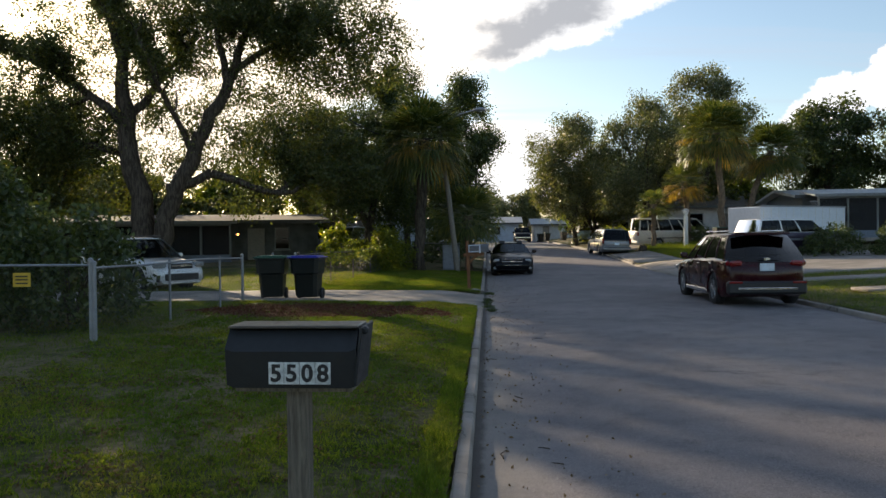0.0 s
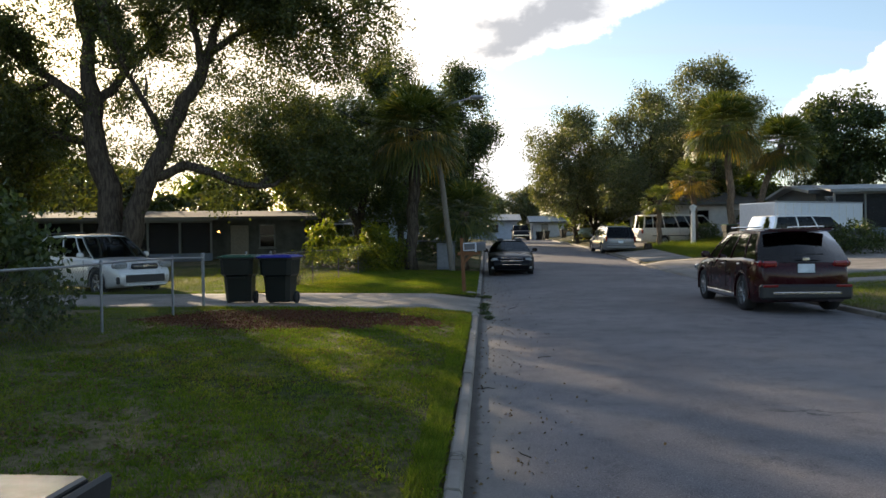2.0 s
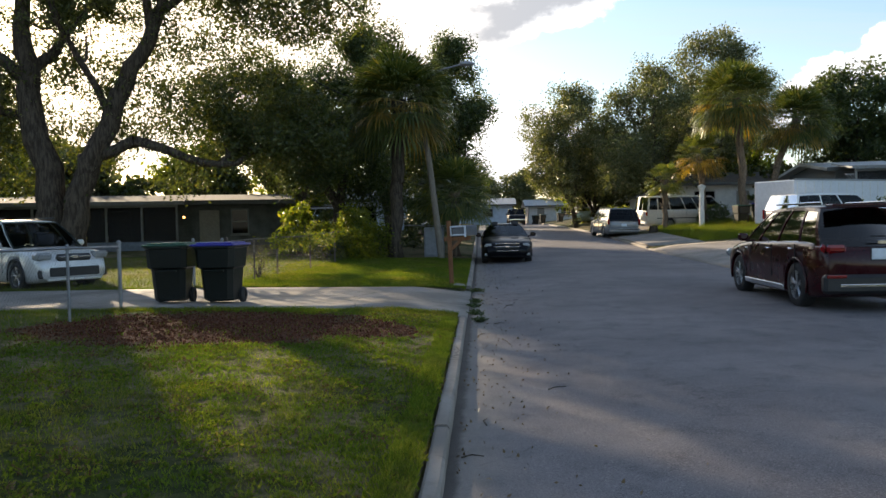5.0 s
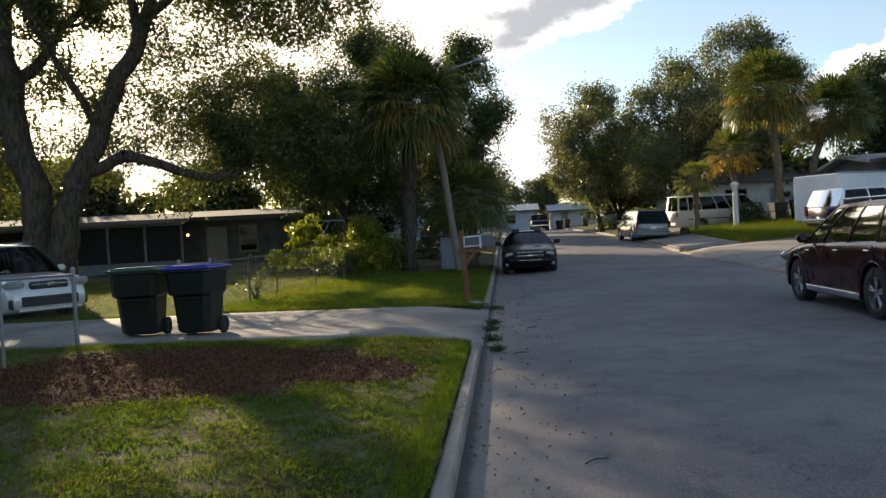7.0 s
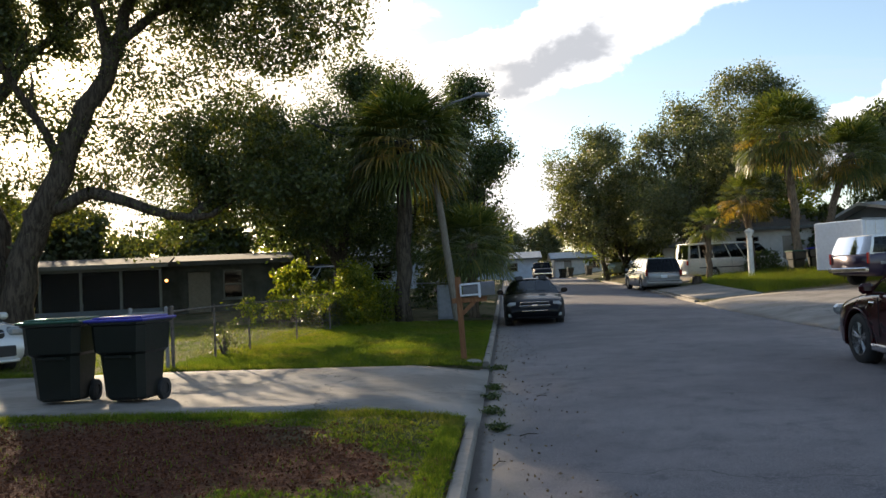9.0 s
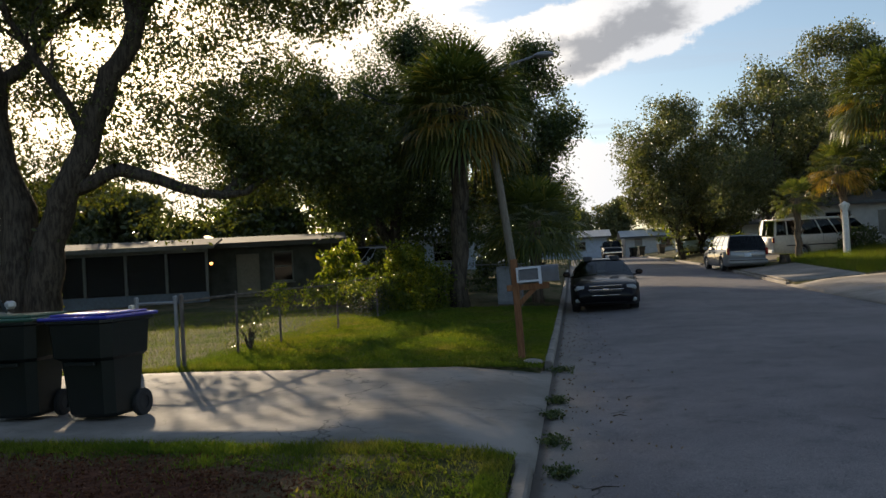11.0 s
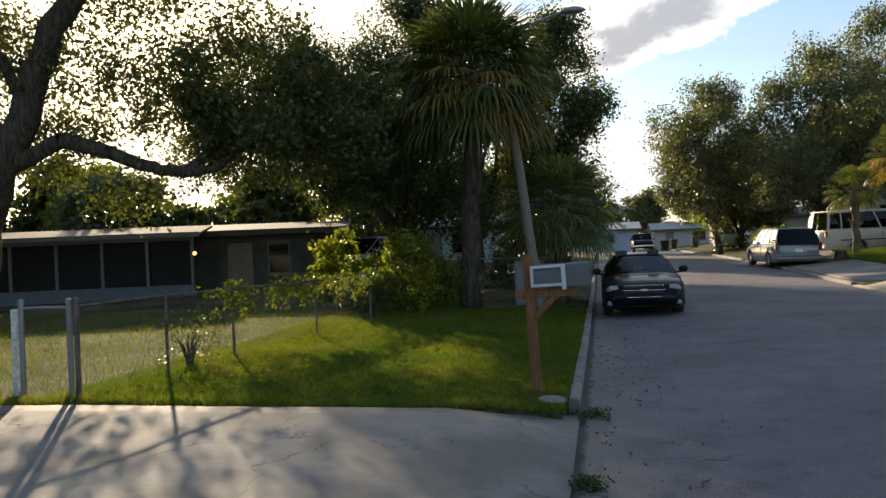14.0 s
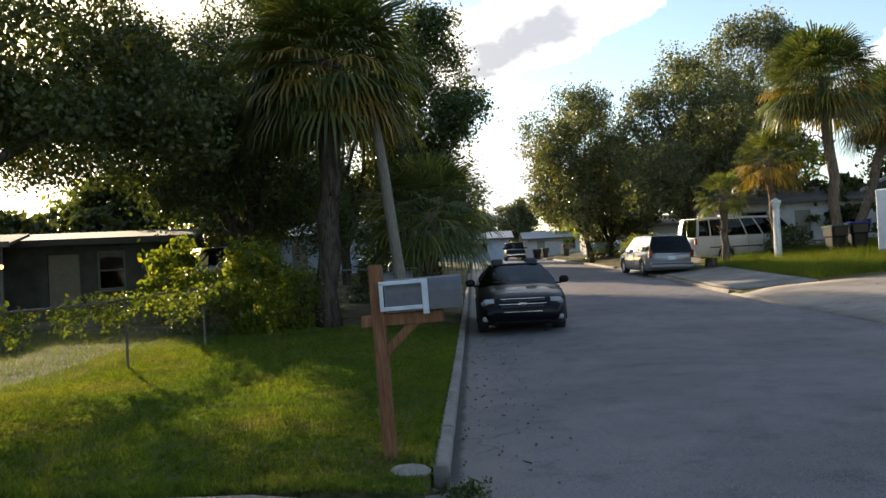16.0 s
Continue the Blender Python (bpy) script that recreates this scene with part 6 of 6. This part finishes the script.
# hedges and bushes
def bush(x, y, h, w, seed, mat, label, n=260, k=14, size=0.1, name="bush", d=None):
    rnd = random.Random(seed)
    z = ground_z(x, y)
    t = thing(name, pose(x, y, z), label, "bush")
    bm = bmesh.new()
    tips = []
    d = d or w
    for i in range(9):
        a = rnd.uniform(0, 6.3)
        e = Vector((math.cos(a) * w * 0.4 * rnd.random(), math.sin(a) * d * 0.4 * rnd.random(), h * rnd.uniform(0.6, 0.95)))
        tube(bm, [(0, 0, -0.05), e * 0.5 + Vector((0, 0, 0.05)), e], [0.02, 0.012, 0.005], 5, False)
    part("woody_stem", bm, BARK, t)
    for i in range(n):
        f = rnd.uniform(0.05, 1)
        a = rnd.uniform(0, 6.3)
        rr = rnd.uniform(0.2, 1.0) ** 0.5 * (1 - 0.5 * f ** 3)
        bulge = 1 + 0.25 * noise.noise(Vector((math.cos(a) * 2, math.sin(a) * 2, f * 3 + seed)))
        tips.append((math.cos(a) * rr * w / 2 * bulge, math.sin(a) * rr * d / 2 * bulge, h * f * bulge))
    leaves("foliage", tips, size, mat, t, seed, 0.09, k)
    return t


bush(-4.25, 32.2, 1.75, 1.5, 51, BRIGHT_LEAF, "rounded sunlit yellow-green hedge bush against the fence", 420, 16, 0.1)
bush(-5.4, 32.4, 1.2, 1.4, 52, BRIGHT_LEAF, "sprawling bright green climber on the fence", 240, 12, 0.1)
bush(-3.5, 32.9, 1.2, 1.1, 53, BRIGHT_LEAF, "small leafy shrub beside the palm trunk", 160, 12, 0.1)
bush(-5.5, 24.1, 0.55, 0.9, 56, GREY_LEAF, "dry tangled weeds caught in the wire fence", 60, 6, 0.06, "weeds")
bush(-7.0, 35.0, 1.9, 1.6, 57, BRIGHT_LEAF, "bright broad leaved shrub by the house", 160, 12, 0.16)
bush(-6.9, 11.2, 1.9, 2.6, 58, DARK_LEAF, "tall dark shrub behind the near fence", 420, 14, 0.11)
bush(-8.9, 11.6, 2.6, 2.6, 59, DARK_LEAF, "big dark bush beyond the fence", 420, 14, 0.12)
bush(-11.2, 13.5, 3.0, 3.4, 60, DARK_LEAF, "tall overgrown bush near the side garden", 420, 14, 0.14)
bush(-16.5, 19.5, 2.4, 4.5, 61, DARK_LEAF, "wide dark shrubbery beside the driveway", 420, 14, 0.16)
bush(-14.6, 25.0, 1.5, 2.2, 62, GREY_LEAF, "grey spiky shrub under the oak", 200, 12, 0.14)
bush(16.2, 36.2, 1.3, 2.6, 63, DARK_LEAF, "dark shrub with white flowers beside the garden path", 260, 14, 0.12)
bush(19, 35, 1.5, 3.2, 64, DARK_LEAF, "wide dark shrub at the edge of a garden", 260, 14, 0.13)
bush(13.8, 51.0, 1.0, 2.2, 65, DARK_LEAF, "low dark shrub behind the lantern post", 160, 12, 0.12)
bush(11, 66, 1.2, 3.5, 66, BRIGHT_LEAF, "bright garden shrub further along the street", 200, 12, 0.14)
bush(-2.2, 40.0, 2.2, 2.6, 67, DARK_LEAF, "dark undergrowth beneath the evergreens", 320, 14, 0.14)
bush(-6.4, 39.6, 1.5, 2.6, 68, OAK_LEAF, "low shrub at the house corner", 200, 12, 0.14)
for i, (x, y) in enumerate([(-24, 30), (-30, 36), (-19, 52), (-28, 62), (-36, 56), (-42, 44), (22, 66), (34, 64), (44, 52), (-3, 150), (12, 150), (26, 110), (-24, 110)]):
    bush(x, y, 3.6, 9, 70 + i, OAK_LEAF, "dense wild greenery between the gardens", 420, 14, 0.4)


def rail_vine(d0, d1, seed, n, mat, label):
    """Leaves and runners that ride on the top rail of the garden fence."""
    rnd = random.Random(seed)
    ax, ay, bx, by = -5.55, 21.75, -4.4, 33.0
    L = math.hypot(bx - ax, by - ay)
    x0, y0 = ax + (bx - ax) * d0 / L, ay + (by - ay) * d0 / L
    z0 = ground_z(x0, y0)
    t = thing("vine", pose(x0, y0, z0), label, "vine")
    bm = bmesh.new()
    tips = []
    for i in range(n):
        d = rnd.uniform(d0, d1)
        x, y = ax + (bx - ax) * d / L - x0, ay + (by - ay) * d / L - y0
        p = Vector((x, y, rnd.uniform(0.78, 1.0) + ground_z(x + x0, y + y0) - z0))
        q = p + Vector((rnd.gauss(0, 0.3), rnd.gauss(0, 0.45), rnd.uniform(-0.28, 0.12)))
        mid = p.lerp(q, 0.5) + Vector((0, 0, 0.08))
        tube(bm, [p, mid, q], [0.006, 0.005, 0.003], 4, False)
        tips += [tuple(p.lerp(mid, 0.5)), tuple(mid), tuple(mid.lerp(q, 0.5)), tuple(q)]
    part("runner", bm, BARK, t)
    leaves("foliage", tips, 0.07, mat, t, seed, 0.05, 9)


rail_vine(2.6, 5.4, 81, 26, BRIGHT_LEAF, "thin arching yellow-green vine on the chain link fence")
rail_vine(5.2, 9.8, 82, 60, BRIGHT_LEAF, "loose bright vine tangled over the fence rail")


# grass: blades stand thickest by the kerb
def grass(name, n, x0, x1, y0, y1, h, seed, label, thin=True):
    rs = np.random.RandomState(seed)
    pts = []
    for x, y in zip(rs.uniform(x0, x1, n), rs.uniform(y0, y1, n)):
        x, y = float(x), float(y)
        if on_drive(x, y) or -0.15 < x < W + 0.15:
            continue
        v = noise.noise(Vector((x * 0.9, y * 0.9, 0))) * 0.5 + noise.noise(Vector((x * 3.1, y * 3.1, 4))) * 0.5
        dirt = min(((x + 3.4) / 2.5) ** 2 + ((y - 14.4) / 1.95) ** 2, ((x + 1.35) / 0.8) ** 2 + ((y - 14.2) / 0.85) ** 2) + v * 0.8
        if dirt < 1.0 and rs.rand() < 0.93:
            continue
        if v + rs.uniform(-0.35, 0.35) < -0.12 and thin:
            continue
        pts.append((x, y, verge_z(x, y), 1.0 + 0.8 * v))
    p = np.array(pts)
    n = len(p)
    a = rs.uniform(0, 6.3, n)
    hh = h * rs.uniform(0.5, 1.4, n) * p[:, 3]
    w = 0.0028 + 0.003 * rs.rand(n)
    lean = rs.uniform(0.2, 1.0, n) * hh
    b = rs.uniform(0, 6.3, n)
    c = p[:, :3]
    dx = np.stack([np.cos(a) * w, np.sin(a) * w, np.zeros(n)], 1)
    tip = c + np.stack([np.cos(b) * lean, np.sin(b) * lean, hh], 1)
    v = np.stack([c - dx, c + dx, tip], 1).reshape(-1, 3)
    me = bpy.data.meshes.new(name)
    me.vertices.add(3 * n)
    me.vertices.foreach_set("co", v.ravel())
    me.loops.add(3 * n)
    me.loops.foreach_set("vertex_index", np.arange(3 * n, dtype=np.int32))
    me.polygons.add(n)
    me.polygons.foreach_set("loop_start", np.arange(0, 3 * n, 3, dtype=np.int32))
    me.update(calc_edges=True)
    me.materials.append(GRASS)
    tagged(new(name, me), label, "grass", kind="stuff")


grass("grass", 120000, -3.2, -0.15, -1, 16.8, 0.036, 1, "short patchy lawn grass beside the kerb")
grass("grass", 60000, -7.5, -3.2, 3, 16.8, 0.045, 2, "thin lawn grass towards the fence")
grass("grass", 110000, -6.0, -0.15, 21.2, 33, 0.06, 3, "bright lawn grass beyond the driveway", False)
grass("grass", 30000, -16, -6.0, 21.2, 33, 0.09, 4, "rough grass in the fenced garden", False)
grass("grass", 26000, -0.36, -0.13, -1, 16.6, 0.055, 8, "longer grass fringe along the kerb", False)
grass("grass", 16000, -0.36, -0.13, 22.0, 33, 0.06, 9, "longer grass fringe along the kerb", False)
grass("grass", 26000, -14, -0.3, 16.35, 16.78, 0.055, 10, "bright grass fringe at the driveway edge", False)
grass("grass", 18000, -14, -0.3, 21.22, 21.6, 0.07, 11, "bright grass fringe at the driveway edge", False)
grass("grass", 40000, W, W + 9, 13, 26.4, 0.07, 5, "lawn grass across the street", False)
grass("grass", 45000, W + 2.6, W + 10, 39.6, 51.3, 0.26, 6, "tall sunlit weeds on the weedy verge", False)


def turf(name, n, x0, x1, y0, y1, size, seed, label, mat, keep=-0.05, inside=False):
    """Broad low leaves lying in uneven tufts."""
    rs = np.random.RandomState(seed)
    pts = []
    for x, y in zip(rs.uniform(x0, x1, n), rs.uniform(y0, y1, n)):
        x, y = float(x), float(y)
        if on_drive(x, y):
            continue
        v = noise.noise(Vector((x * 1.7, y * 1.7, 9))) * 0.5 + noise.noise(Vector((x * 6.0, y * 6.0, 2))) * 0.6
        dirt = min(((x + 3.4) / 2.5) ** 2 + ((y - 14.4) / 1.95) ** 2, ((x + 1.35) / 0.8) ** 2 + ((y - 14.2) / 0.85) ** 2) + v * 0.8
        if (dirt < 1.0) != inside or v < keep:
            continue
        pts.append((x, y, verge_z(x, y) + (0.006 if inside else 0.012 + 0.03 * max(v, 0))))
    tagged(leaves(name, pts, size, mat, None, seed, 0.006, 2, 0.4), label, "grass" if not inside else "mulch", kind="stuff")


turf("turf", 60000, -5.0, -0.12, 1.5, 16.8, 0.035, 21, "broad-bladed weeds and tufts in the patchy lawn", GRASS)
turf("turf", 45000, -5.4, -0.12, 21.3, 33, 0.045, 22, "broad-bladed lush lawn tufts beyond the driveway", GRASS, -0.2)
turf("turf", 22000, -5.0, -0.12, 2, 16.8, 0.035, 23, "dry brown clippings lying between the lawn tufts", CLIPPINGS, 0.12)
turf("mulch", 16000, -6.0, -0.3, 11.5, 16.7, 0.035, 24, "dark red-brown bark mulch and wood chips on bare soil", MULCH, -1, True)


# loose bits in the gutter
def litter():
    rnd = random.Random(9)
    for i in range(14):
        y = rnd.uniform(4, 30)
        x = rnd.uniform(0.15, 1.1)
        t = thing("twig", pose(x, y, road_z(x, y) + 0.008, 0, 0, rnd.uniform(0, 180)), "small dry fallen twig on the road", "twig", "twigs on the road")
        L = rnd.uniform(0.04, 0.11)
        part("stick", tube(bmesh.new(), [(-L, 0, 0), (0, 0.02, 0.008), (L, -0.01, 0)], [0.006, 0.005, 0.003], 5), BARK, t)
    for x, y, w in ((0.12, 19.3, 0.16), (0.12, 17.4, 0.2), (0.08, 18.5, 0.15), (0.12, 21.6, 0.34), (0.2, 16.4, 0.16)):
        z = ground_z(x + 0.1, y)
        t = thing("weeds", pose(x, y, z + 0.02), "clump of green weeds growing in the gutter joint", "weeds", "gutter weeds")
        pts = [(rnd.gauss(0, w * 0.3), rnd.gauss(0, w * 0.4), abs(rnd.gauss(0, 0.008)) + 0.008) for _ in range(60)]
        leaves("tuft", pts, 0.035, DARK_LEAF, t, int(y * 10), 0.018, 6)
    n = 900
    rs = np.random.RandomState(4)
    x = np.abs(rs.normal(0.0, 0.55, n)) + 0.04
    y = rs.uniform(1, 34, n)
    pts = [(float(a), float(b), road_z(float(a), float(b)) + 0.008) for a, b in zip(x, y)]
    ob = leaves("fallen_leaves", pts, 0.035, PALM_DEAD, None, 3, 0.0, 1)
    tagged(ob, "scattered small dry leaves in the gutter", "leaves", kind="stuff")


litter()
z = ground_z(-0.25, 21.6)
t = thing("rock", pose(-0.28, 21.75, z + 0.03), "flat pale stone at the letterbox foot", "stone")
bm = bmesh.new()
bmesh.ops.create_icosphere(bm, subdivisions=2, radius=0.125)
for v in bm.verts:
    v.co = Vector((v.co.x * 1.2, v.co.y, v.co.z * 0.35)) * (1 + 0.3 * noise.noise(v.co * 6))
part("stone_body", bm, CONCRETE, t)
